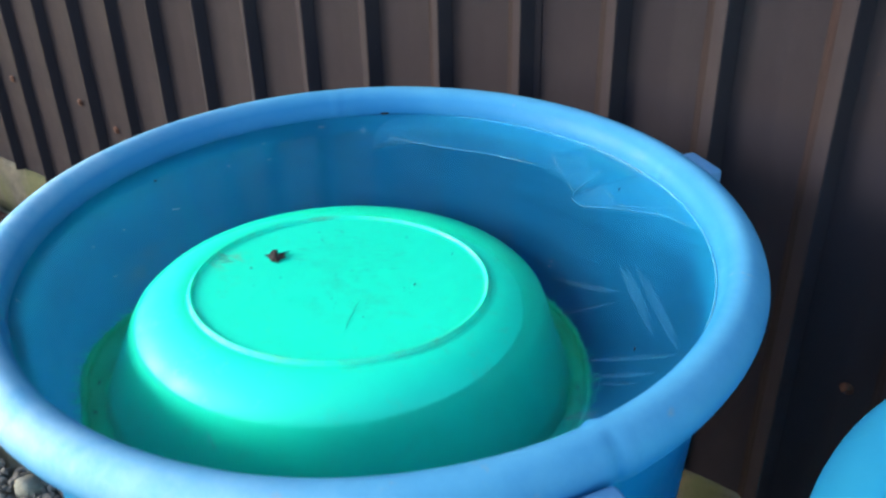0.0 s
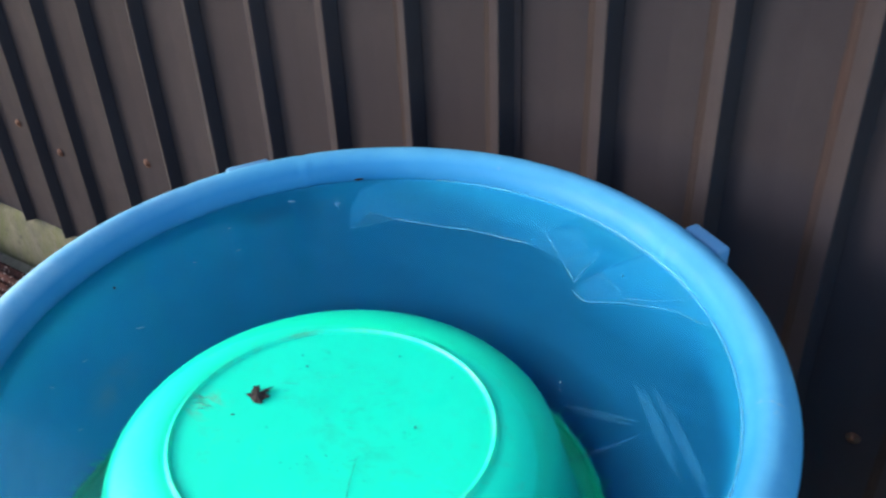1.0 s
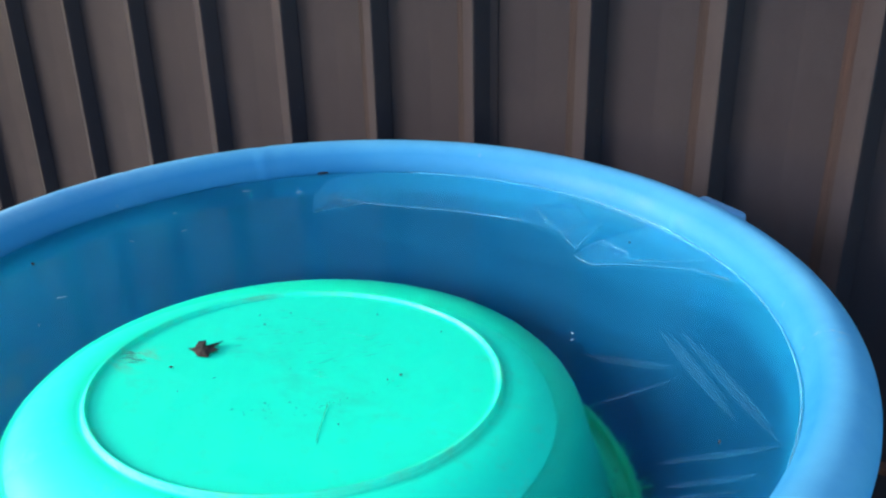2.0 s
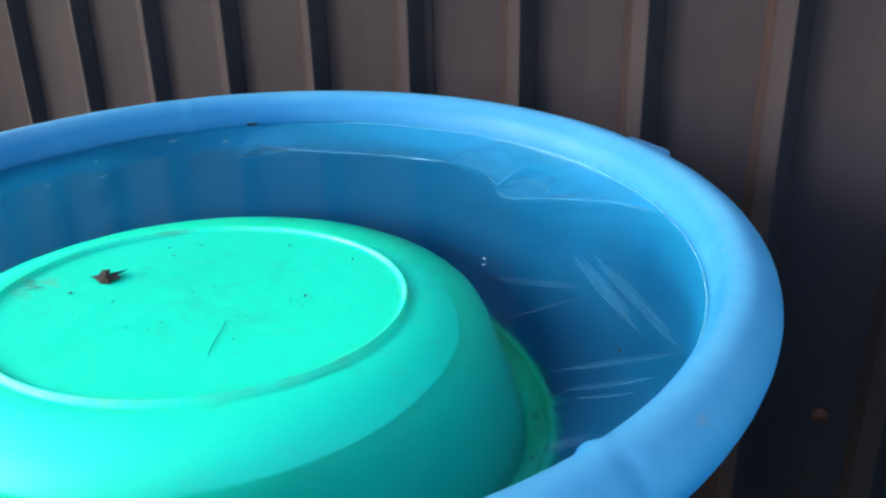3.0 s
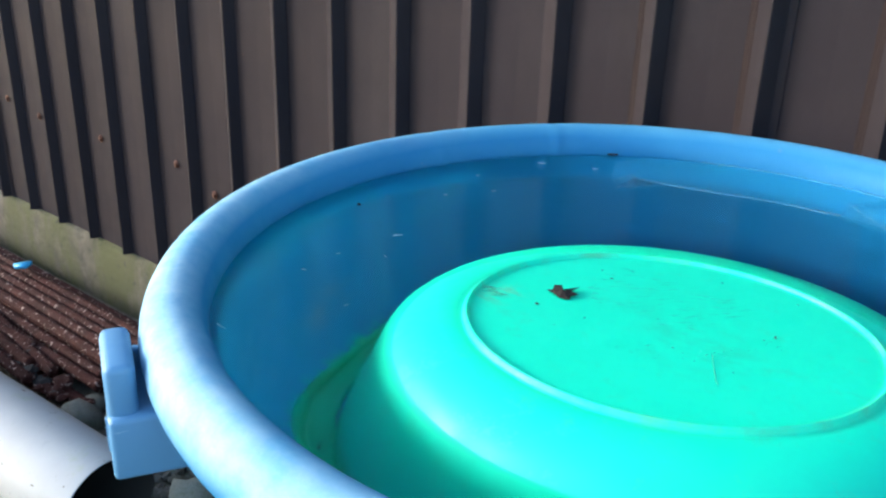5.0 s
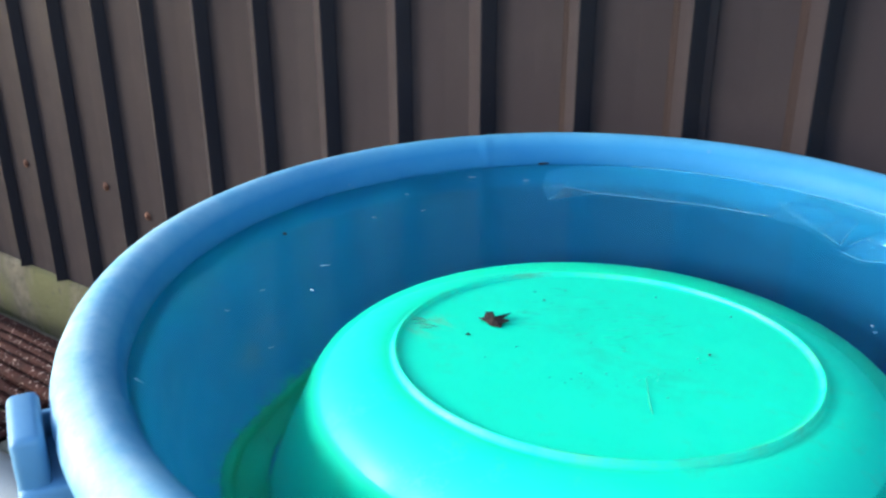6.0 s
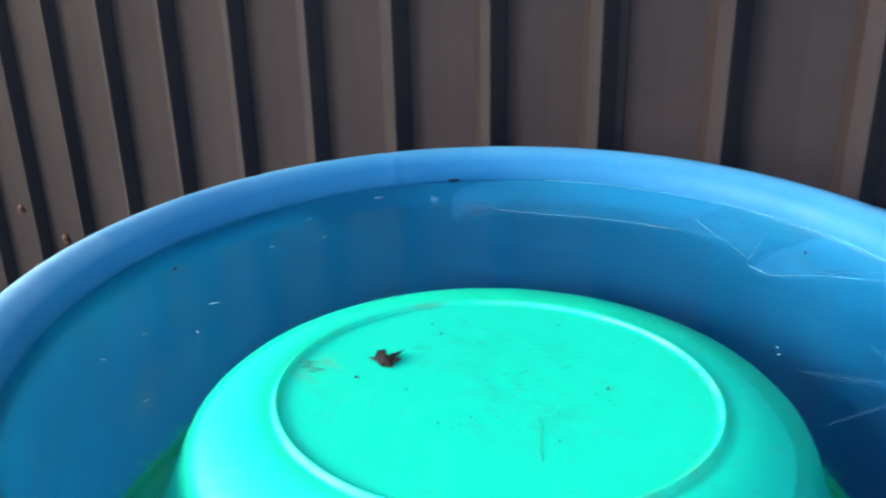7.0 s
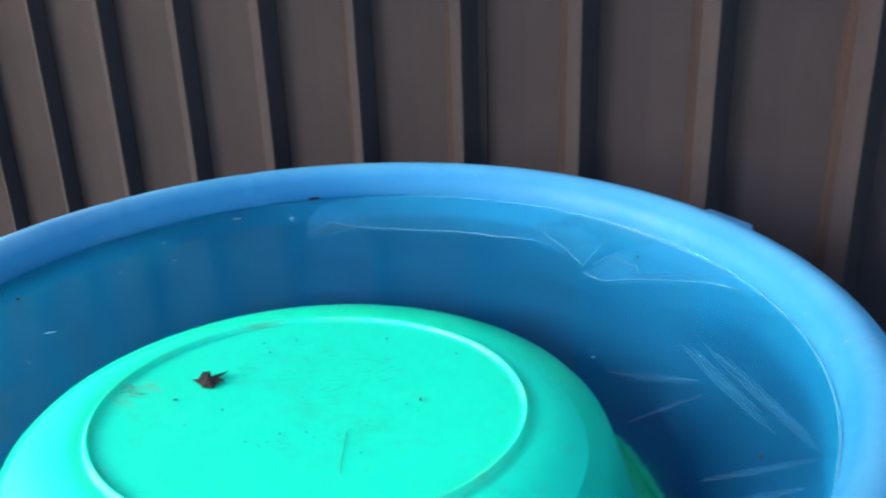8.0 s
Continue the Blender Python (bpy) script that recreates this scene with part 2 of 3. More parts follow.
def concrete():
    m = material("mossy_concrete", (0.2, 0.19, 0.15), 0.9)
    v = coords(m)
    f1, c1 = noise_ramp(m, v, 25, [(0.3, (0.030, 0.027, 0.019)), (0.7, (0.125, 0.112, 0.082))], 9, 0.75)
    _, f2 = noise_ramp(m, coords(m, (1, 1, 0.3)), 12, [(0.42, G), (0.60, W)], 8, 0.75)
    c = mix(m, f2, c1, (0.062, 0.066, 0.022))
    _, f3 = noise_ramp(m, v, 75, [(0.60, G), (0.70, W)], 5)
    c = mix(m, f3, c, (0.03, 0.026, 0.02))
    link(m, c, bsdf(m).inputs["Base Color"])
    bump(m, f1, 0.9, 0.008)
    return m


M_EARTH, M_CONCRETE = ground_material(), concrete()
M_LEAF = rust("dry_leaf", (0.010, 0.005, 0.004), (0.022, 0.0095, 0.006), (0.0045, 0.0032, 0.003), fleck=(0.05, 0.022, 0.014))
M_DEBRIS = material("dark_debris", (0.011, 0.009, 0.008), 0.8)
M_SPECK = material("fine_dirt", (0.03, 0.30, 0.20), 0.7)
M_FROST = material("frost", (0.33, 0.52, 0.63), 0.6)
M_SCRAP = material("blue_scrap", (0.03, 0.38, 0.68), 0.4)
M_PIPE_SHADE = material("pipe_inner_shade", (0.012, 0.012, 0.013), 0.7)


def water_material():
    m = bpy.data.materials.new("water")
    m.use_nodes = True
    nt = m.node_tree
    nt.nodes.clear()
    out = nt.nodes.new("ShaderNodeOutputMaterial")
    g = nt.nodes.new("ShaderNodeBsdfGlass")
    g.inputs["Color"].default_value = (0.74, 0.985, 0.99, 1)
    g.inputs["IOR"].default_value, g.inputs["Roughness"].default_value = 1.333, 0.12
    c = nt.nodes.new("ShaderNodeTexCoord")
    n = nt.nodes.new("ShaderNodeTexNoise")
    n.inputs["Scale"].default_value, n.inputs["Detail"].default_value = 55, 7
    b = nt.nodes.new("ShaderNodeBump")
    b.inputs["Strength"].default_value, b.inputs["Distance"].default_value = 0.35, 0.0008
    nt.links.new(c.outputs["Object"], n.inputs["Vector"])
    nt.links.new(n.outputs["Fac"], b.inputs["Height"])
    nt.links.new(b.outputs["Normal"], g.inputs["Normal"])
    # a hair-thin skin of ice: faint milky bloom, drawn out in streaks
    d = nt.nodes.new("ShaderNodeBsdfDiffuse")
    # saturated blue, also mixed in to brighten the shaded water behind the basin
    d.inputs["Color"].default_value = (0.018, 0.275, 0.520, 1)
    mp = nt.nodes.new("ShaderNodeMapping")
    mp.inputs["Rotation"].default_value, mp.inputs["Scale"].default_value = (0, 0, radians(48)), (5, 26, 1)
    n2 = nt.nodes.new("ShaderNodeTexNoise")
    n2.inputs["Scale"].default_value, n2.inputs["Detail"].default_value = 1.6, 8
    r = nt.nodes.new("ShaderNodeMapRange")
    r.inputs["From Min"].default_value, r.inputs["From Max"].default_value = 0.35, 0.75
    r.inputs["To Min"].default_value, r.inputs["To Max"].default_value = 0.21, 0.35
    mx = nt.nodes.new("ShaderNodeMixShader")
    # the skin lies on the open water towards the fence
    side = nt.nodes.new("ShaderNodeMapRange")
    side.inputs["From Min"].default_value, side.inputs["From Max"].default_value = -0.13, 0.11
    side.inputs["To Min"].default_value = 0.10
    prod = nt.nodes.new("ShaderNodeMath")
    prod.operation = "MULTIPLY"
    dot = nt.nodes.new("ShaderNodeVectorMath")
    dot.operation = "DOT_PRODUCT"
    dot.inputs[1].default_value = (0.85, 0.53, 0)
    away = nt.nodes.new("ShaderNodeVectorMath")
    away.operation = "DISTANCE"
    away.inputs[1].default_value = (0.055, -0.100, 0)
    open_water = nt.nodes.new("ShaderNodeMapRange")
    open_water.inputs["From Min"].default_value, open_water.inputs["From Max"].default_value = 0.168, 0.208
    both = nt.nodes.new("ShaderNodeMath")
    both.operation = "MULTIPLY"
    nt.links.new(c.outputs["Object"], dot.inputs[0])
    nt.links.new(c.outputs["Object"], away.inputs[0])
    nt.links.new(dot.outputs["Value"], side.inputs["Value"])
    nt.links.new(away.outputs["Value"], open_water.inputs["Value"])
    nt.links.new(side.outputs["Result"], both.inputs[0])
    nt.links.new(open_water.outputs["Result"], both.inputs[1])
    nt.links.new(both.outputs[0], prod.inputs[0])
    nt.links.new(r.outputs["Result"], prod.inputs[1])
    nt.links.new(c.outputs["Object"], mp.inputs["Vector"])
    nt.links.new(mp.outputs["Vector"], n2.inputs["Vector"])
    nt.links.new(n2.outputs["Fac"], r.inputs["Value"])
    nt.links.new(prod.outputs[0], mx.inputs["Fac"])
    nt.links.new(g.outputs["BSDF"], mx.inputs[1])
    nt.links.new(d.outputs["BSDF"], mx.inputs[2])
    nt.links.new(mx.outputs["Shader"], out.inputs["Surface"])
    return m


def ice_material(name="thin_ice", milk=0.015, colour=(0.25, 0.55, 0.78), ior=1.06):
    m = bpy.data.materials.new(name)
    m.use_nodes = True
    nt = m.node_tree
    nt.nodes.clear()
    out = nt.nodes.new("ShaderNodeOutputMaterial")
    g = nt.nodes.new("ShaderNodeBsdfGlass")
    g.inputs["Color"].default_value = (0.93, 0.98, 1.0, 1)
    g.inputs["IOR"].default_value, g.inputs["Roughness"].default_value = ior, 0.11
    d = nt.nodes.new("ShaderNodeBsdfDiffuse")
    d.inputs["Color"].default_value = (*colour, 1)
    mx = nt.nodes.new("ShaderNodeMixShader")
    c = nt.nodes.new("ShaderNodeTexCoord")
    n = nt.nodes.new("ShaderNodeTexNoise")
    n.inputs["Scale"].default_value, n.inputs["Detail"].default_value = 60, 6
    r = nt.nodes.new("ShaderNodeMapRange")
    r.inputs["To Min"].default_value, r.inputs["To Max"].default_value = milk * 0.3, milk
    nt.links.new(c.outputs["Object"], n.inputs["Vector"])
    nt.links.new(n.outputs["Fac"], r.inputs["Value"])
    nt.links.new(r.outputs["Result"], mx.inputs["Fac"])
    nt.links.new(g.outputs["BSDF"], mx.inputs[1])
    nt.links.new(d.outputs["BSDF"], mx.inputs[2])
    nt.links.new(mx.outputs["Shader"], out.inputs["Surface"])
    return m


M_WATER, M_ICE = water_material(), ice_material()
M_LINE = ice_material("waterline_glint", 0.30, (0.22, 0.55, 0.76), 1.31)
M_NEEDLE = ice_material("needle_or_glint", 0.024, (0.22, 0.50, 0.70), 1.18)
M_MILKY, M_EDGE = ice_material("milky_ice", 0.02, (0.10, 0.42, 0.66)), ice_material("ice_edge", 0.13, (0.30, 0.58, 0.74), 1.31)


# ---- mesh helpers ----
def mesh_of(name, bm, mat, smooth=True, closed=True):
    me = bpy.data.meshes.new(name)
    if closed:
        bmesh.ops.recalc_face_normals(bm, faces=bm.faces)
    for f in bm.faces:
        f.smooth = smooth
    bm.to_mesh(me)
    bm.free()
    me.materials.append(mat)
    return me


def part(name, bm, mat, parent=None, label="", smooth=True):
    ob = new(name, mesh_of(name, bm, mat, smooth))
    if parent is not None:
        ob.parent = parent
    return tagged(ob, label)


def thing(name, at=(0, 0, 0), **tags):
    ob = new(name)
    ob.empty_display_size = 0.1
    ob.location = at
    return tagged(ob, **tags)


def lathe(profile, segs=96, closed=False, wobble=0.0, seed=0.0, notches=(), fray=0.0):
    """Turns (r, z) pairs round the z axis."""
    bm = bmesh.new()
    rings = []
    for r, z in profile:
        ring = []
        for i in range(segs):
            a = 2 * math.pi * i / segs
            w = wobble * noise.noise((2 * math.cos(a) + seed, 2 * math.sin(a), z * 6)) if wobble else 0
            if fray:
                w += fray * (r - profile[0][0]) * noise.noise((14 * math.cos(a), 14 * math.sin(a), 3))
            for deg in notches:
                off = abs((math.degrees(a) - deg + 180) % 360 - 180)
                if off < 1.2:
                    w -= (0.0026 if deg == 339 else 0.0014) * (1 - off / 1.2)
            ring.append(bm.verts.new(((r + w) * math.cos(a), (r + w) * math.sin(a), z)))
        rings.append(ring)
    pairs = list(zip(rings, rings[1:])) + ([(rings[-1], rings[0])] if closed else [])
    for a, b in pairs:
        for i in range(segs):
            j = (i + 1) % segs
            bm.faces.new((a[i], a[j], b[j], b[i]))
    return bm


def block(bm, x0, x1, y0, y1, z0, z1, bevel=0.0):
    vs = [bm.verts.new((x, y, z)) for z in (z0, z1) for x, y in ((x0, y0), (x1, y0), (x1, y1), (x0, y1))]
    fs = [bm.faces.new([vs[i] for i in q]) for q in ((3, 2, 1, 0), (4, 5, 6, 7), (0, 1, 5, 4), (1, 2, 6, 5), (2, 3, 7, 6), (3, 0, 4, 7))]
    if bevel:
        es = list({e for f in fs for e in f.edges})
        bmesh.ops.bevel(bm, geom=es, offset=bevel, segments=3, affect="EDGES", profile=0.5)
    return bm


def arc(cx, cz, rx, rz, a0, a1, n):
    return [(cx + rx * math.cos(radians(a0 + (a1 - a0) * i / n)), cz + rz * math.sin(radians(a0 + (a1 - a0) * i / n))) for i in range(n + 1)]


# ---- ground ----
def build_ground():
    bm = bmesh.new()
    xs = [-80, -20, -6] + [-3 + 0.1 * i for i in range(51)] + [5, 20, 80]
    ys = [-80, -20, -6] + [-2 + 0.1 * i for i in range(31)] + [4, 20, 80]
    grid = [[bm.verts.new((x, y, (0.012 * noise.noise((x * 2.3, y * 2.3, 0)) - 0.006) if abs(x) < 4 and abs(y) < 3 else -0.01)) for x in xs] for y in ys]
    for r0, r1 in zip(grid, grid[1:]):
        for i in range(len(xs) - 1):
            bm.faces.new((r0[i], r0[i + 1], r1[i + 1], r1[i]))
    return tagged(part("ground", bm, M_EARTH), "dark damp earth and fine gravel ground", "ground", kind="structure")


build_ground()

# ---- the ribbed metal fence on its concrete plinth ----
PITCH, RIB0, RIDGE_Y, RIB_H, FOOT = 0.11475, -1.6011, 0.3792, 0.016, 0.135
PAN_Y = RIDGE_Y + RIB_H
FENCE_TOP = 1.85


def build_fence():
    fence = thing("wall_fence", (0, PAN_Y, FOOT), label="dark brown ribbed metal sheet fence on a concrete plinth", category="fence", kind="structure")
    per_sheet = 7
    for s in range(-3, 7):
        bm = bmesh.new()
        pts = []
        for k in range(s * per_sheet, (s + 1) * per_sheet):
            x = RIB0 + PITCH * k
            pts += [(x - PITCH + 0.006, 0.0), (x - 0.060, 0.0012), (x - 0.0275, 0.0), (x - 0.0250, -0.0012), (x - 0.0180, -RIB_H * 0.36), (x - 0.004, -RIB_H + 0.001), (x - 0.0015, -RIB_H), (x, -RIB_H + 0.0012), (x + 0.0085, -0.001)]
        pts.append((RIB0 + PITCH * ((s + 1) * per_sheet - 1) + 0.016, 0.0))
        lap = 0.0012 * (s % 2)
        h = FENCE_TOP - FOOT
        levels = [0, 0.002, h * 0.25, h * 0.5, h * 0.75, h]
        rows = []
        for z in levels:
            rows.append([bm.verts.new((x, y - lap + 0.0005 * noise.noise((x * 2, z * 2, s)), z)) for x, y in pts])
        back = [[bm.verts.new((x, y - lap + 0.0025, z)) for x, y in pts] for z in (0, h)]
        for a, b in zip(rows, rows[1:]):
            for i in range(len(pts) - 1):
                f = bm.faces.new((a[i], a[i + 1], b[i + 1], b[i]))
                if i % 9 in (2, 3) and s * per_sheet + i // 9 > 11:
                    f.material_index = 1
        for i in range(len(pts) - 1):
            bm.faces.new((back[0][i + 1], back[0][i], back[1][i], back[1][i + 1]))
            bm.faces.new((rows[0][i + 1], rows[0][i], back[0][i], back[0][i + 1]))
            bm.faces.new((rows[-1][i], rows[-1][i + 1], back[1][i + 1], back[1][i]))
        sheet = part("metal_sheet", bm, M_FENCE, fence, smooth=False)
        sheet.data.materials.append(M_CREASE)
    return fence


FENCE = build_fence()


def screw_mesh():
    bm = lathe([(0.0002, 0.0032), (0.0034, 0.0030), (0.0040, 0.0022), (0.0040, 0.0009), (0.0070, 0.0008), (0.0076, 0.0)], 12)
    bmesh.ops.rotate(bm, verts=bm.verts, cent=(0, 0, 0), matrix=Matrix.Rotation(radians(90), 3, "X"))
    return mesh_of("screw", bm, M_SCREW)


SCREW = screw_mesh()
for x, z in ((-1.660, 0.359), (-1.536, 0.345), (-1.316, 0.345), (-1.084, 0.348), (-0.983, 0.318), (-0.752, 0.363), (0.297, 0.342)):
    ob = new("screw", SCREW)
    ob.parent = FENCE
    ob.location = (x, -0.001, z - FOOT)


def build_rust_streak():
    """A run of rust down the lit slope of one rib."""
    bm = bmesh.new()
    rim = ((0.45, 0.048), (0.75, 0.040), (0.60, 0.030), (1.0, 0.016), (0.95, 0.006), (0.70, 0.0), (0.50, 0.010), (0.62, 0.018), (0.30, 0.030), (0.25, 0.042))
    front, back = [], []
    for u, z in rim:
        x, y = RIB0 + 4 * PITCH - 0.0180 + 0.0065 * u, -0.36 * RIB_H - 0.0043 * u
        front.append(bm.verts.new((x, y - 0.0008, z)))
        back.append(bm.verts.new((x, y + 0.0010, z)))
    bm.faces.new(front)
    for i in range(len(rim)):
        j = (i + 1) % len(rim)
        bm.faces.new((front[i], front[j], back[j], back[i]))
    bmesh.ops.triangulate(bm, faces=[f for f in bm.faces if len(f.verts) > 4])
    ob = part("rust_streak", bm, M_RUN, FENCE, "orange run of rust", smooth=False)
    ob.location = (0, 0, 0.553 - FOOT)


build_rust_streak()


def build_plinth():
    bm = bmesh.new()
    xs = [-4 + 0.08 * i for i in range(101)]
    prof = [(0.012, -0.12), (0.0, 0.02), (0.0, FOOT - 0.012), (0.004, FOOT - 0.003), (0.014, FOOT), (0.12, FOOT), (0.12, -0.12)]
    rows = []
    for x in xs:
        rows.append([bm.verts.new((x, PAN_Y - 0.006 + y + 0.003 * noise.noise((x * 6, z * 9, 2)), z - 0.002 + 0.002 * noise.noise((x * 9, y, 5)))) for y, z in prof])
    for a, b in zip(rows, rows[1:]):
        for i in range(len(prof) - 1):
            bm.faces.new((a[i], a[i + 1], b[i + 1], b[i]))
    bm.faces.new(rows[0])
    bm.faces.new(rows[-1])
    return tagged(part("plinth", bm, M_CONCRETE), "mossy grey concrete plinth under the metal fence", "plinth", kind="structure")


build_plinth()

# ---- the blue tub ----
RIM_R, RIM_A, RIM_B, RIM_Z, WATER_Z = 0.2825, 0.0175, 0.0195, 0.608, 0.6043
RIM_IN = RIM_R - RIM_A


def build_tub():
    tub = thing("plastic_tub", label="large blue plastic tub full of water beside the fence", category="tub")
    prof = [(0.0005, 0.012), (0.20, 0.012), (0.212, 0.018), (0.218, 0.03), (0.240, 0.25), (0.257, 0.50), (RIM_IN - 0.0015, 0.600), (RIM_IN + 0.004, 0.606),
            (RIM_IN + 0.007, 0.598), (0.2635, 0.50), (0.247, 0.25), (0.225, 0.02), (0.216, 0.003), (0.205, 0.0), (0.0005, 0.0)]
    part("body", lathe(prof, 128), M_TUB, tub)
    rim = arc(RIM_R, RIM_Z, RIM_A, RIM_B, 195, -120, 28)
    rim += [(RIM_R - 0.006, RIM_Z - RIM_B + 0.004), (RIM_R - 0.012, RIM_Z - 0.010)]
    part("rim", lathe(rim, 480, closed=True, wobble=0.0012, notches=(339, 243, 59, 138.5, 161)), M_RIM, tub, "thick rounded rim, scuffed and bleached, with sunlight put into its colour")
    # four moulded lid-lock lugs; local x points outwards
    pieces = (("lug", (0.268, 0.3175, -0.024, 0.024, 0.561, 0.594, 0.003)), ("lug_tab", (0.3030, 0.3172, -0.0235, 0.0200, 0.585, 0.619, 0.004)),
              ("lug_cheek", (0.268, 0.305, -0.0238, -0.0195, 0.588, 0.607, 0.0015)), ("lug_rib", (0.3170, 0.3188, -0.0020, 0.0010, 0.563, 0.582, 0.0007)))
    shapes = [(name, mesh_of(name, block(bmesh.new(), *dims), M_LUG)) for name, dims in pieces]
    for a, drop in ((60, 0.003), (148.5, 0.004), (241, 0.0), (333.5, 0.009)):
        lug = None
        for name, me in shapes:
            ob = new(name, me)
            ob.parent = lug if lug else tub
            if lug is None:
                ob.rotation_euler, ob.location.z = (0, 0, radians(a)), -drop
                lug = ob
    return tub


build_tub()


def build_water():
    bm = bmesh.new()
    R = RIM_IN + 0.0006
    c = bm.verts.new((0, 0, 0))
    prev = None
    for j in range(1, 25):
        r = R * j / 24
        z = 0.0012 * max(0, (r - R + 0.006) / 0.006) ** 2
        ring = [bm.verts.new((r * math.cos(2 * math.pi * i / 96), r * math.sin(2 * math.pi * i / 96), z)) for i in range(96)]
        for i in range(96):
            k = (i + 1) % 96
            bm.faces.new((c, ring[i], ring[k]) if prev is None else (prev[i], ring[i], ring[k], prev[k]))
        prev = ring
    ob = new("water", mesh_of("water", bm, M_WATER, closed=False))
    ob.location = (0, 0, WATER_Z)
    ob.visible_shadow = False
    return tagged(ob, "clear still water filling the blue tub", "water", kind="structure")


build_water()


# ---- the upturned green basin, floating with its near side a little higher ----
BASIN_AT, BASIN_SLOPE = Vector((0.0262, -0.0596, 0.6143)), Vector((0.0152, -0.0707))


def build_basin():
    basin = thing("wash_basin", label="bright green plastic wash basin floating upside down in the tub", category="basin")
    prof = [(0.0005, -0.0024), (0.05, -0.0022), (0.088, -0.0018), (0.1025, -0.0020), (0.1044, -0.0021)]
    prof += arc(0.1063, -0.0018, 0.0014, 0.0021, 170, 10, 6)
    prof += [(0.1080, -0.0024), (0.1092, -0.0029), (0.1108, -0.0025), (0.1135, -0.0024), (0.119, -0.0032), (0.127, -0.0053), (0.137, -0.0096), (0.1442, -0.0158), (0.1487, -0.0240), (0.1514, -0.0345), (0.1575, -0.065), (0.1655, -0.100), (0.1705, -0.1235)]
    inner = [(0.1675, -0.1235), (0.1625, -0.100), (0.1545, -0.065), (0.1470, -0.036), (0.1437, -0.028), (0.139, -0.020), (0.131, -0.0140), (0.118, -0.0080), (0.0005, -0.0065)]
    part("body", lathe(prof + inner, 160), M_BASIN, basin)
    fl = [(0.1695, -0.1220), (0.1715, -0.1250), (0.1750, -0.1275), (0.1800, -0.1285), (0.1835, -0.1270), (0.1835, -0.1300), (0.1800, -0.1315), (0.1740, -0.1310), (0.1695, -0.1270)]
    def pulled(bm):      # the lip is bent out on one side
        for v in bm.verts:
            a = math.atan2(v.co.y, v.co.x) - radians(205)
            far = max(0.0, v.co.xy.length - 0.1705)
            k = 1 + 1.5 * far * max(0.0, math.cos(a)) ** 2 * (1 + 0.4 * math.sin(9 * a))
            v.co.x, v.co.y = v.co.x * k, v.co.y * k
        return bm

    part("flange", pulled(lathe(fl, 240, closed=True, wobble=0.005)), M_TROUGH, basin, "turned-out lip, dull green with algae below the water")
    part("bead", pulled(lathe(arc(0.1855, -0.1275, 0.0028, 0.0034, 0, 330, 11), 300, closed=True, wobble=0.005, fray=0.22)), M_LIP, basin, "brighter ragged edge of the lip")
    r = random.Random(9)
    threads = bmesh.new()
    for _ in range(340):
        a = radians(r.choice((r.uniform(150, 255), r.uniform(160, 235), r.uniform(-40, 70))))
        x, y, l, lean = 0.1870 * math.cos(a), 0.1870 * math.sin(a), r.uniform(0.003, 0.011), a + r.gauss(0.5, 0.5)
        tip = Vector((x + l * math.cos(lean), y + l * math.sin(lean), -0.1255 + r.uniform(-0.002, 0.007)))
        side = Vector((-math.sin(lean), math.cos(lean), 0)) * r.uniform(0.0003, 0.0008)
        foot = Vector((x, y, -0.1275))
        vs = [threads.verts.new(p) for p in (foot + side, foot - side, foot + Vector((0, 0, 0.0006)), tip)]
        for q in ((0, 1, 3), (1, 2, 3), (2, 0, 3), (0, 2, 1)):
            threads.faces.new([vs[i] for i in q])
    tagged(part("algae_threads", pulled(threads), M_LIP, basin, "pale green frayed threads along the lip", smooth=False), kind="stuff")
    grit = bmesh.new()
    for _ in range(46):      # dark grit caught in the lip's trough
        a, q, l = radians(r.choice((r.uniform(-35, 40), r.uniform(0, 360)))), r.uniform(0.1735, 0.1815), r.uniform(0.0006, 0.0017)
        m = Matrix.Translation((q * math.cos(a), q * math.sin(a), -0.1275)) @ Matrix.Rotation(r.uniform(0, 3.1), 4, "Z") @ Matrix.Diagonal((l, l * 0.6, 0.0012, 1))
        bmesh.ops.create_icosphere(grit, subdivisions=1, radius=1, matrix=m)
    tagged(part("grit", grit, M_DEBRIS, basin, "dark grit lying in the lip", smooth=False), kind="stuff")
    axis = Vector((-BASIN_SLOPE.y, BASIN_SLOPE.x, 0.0))
    basin.matrix_world = Matrix.Translation(BASIN_AT) @ Matrix.Rotation(-math.atan(BASIN_SLOPE.length), 4, axis)
    return basin


build_basin()


def flat_plate(outline, thick, lift=None):
    """A thin plate from an outline of (x, y); lift gives each corner its own height."""
    bm = bmesh.new()
    lo = [bm.verts.new((x, y, lift[i] if lift else 0.0)) for i, (x, y) in enumerate(outline)]
    hi = [bm.verts.new((v.co.x, v.co.y, v.co.z + thick)) for v in lo]
    bm.faces.new(hi)
    bm.faces.new(lo[::-1])
    n = len(lo)
    for i in range(n):
        bm.faces.new((lo[i], lo[(i + 1) % n], hi[(i + 1) % n], hi[i]))
    return bm


def top_of_basin(x, y, inner=-0.0019):
    """Height of the basin's tilted bottom disc, or of the water where that lies higher."""
    d = (x - BASIN_AT.x) * BASIN_SLOPE.x + (y - BASIN_AT.y) * BASIN_SLOPE.y
    return max(BASIN_AT.z + inner + d, WATER_Z)


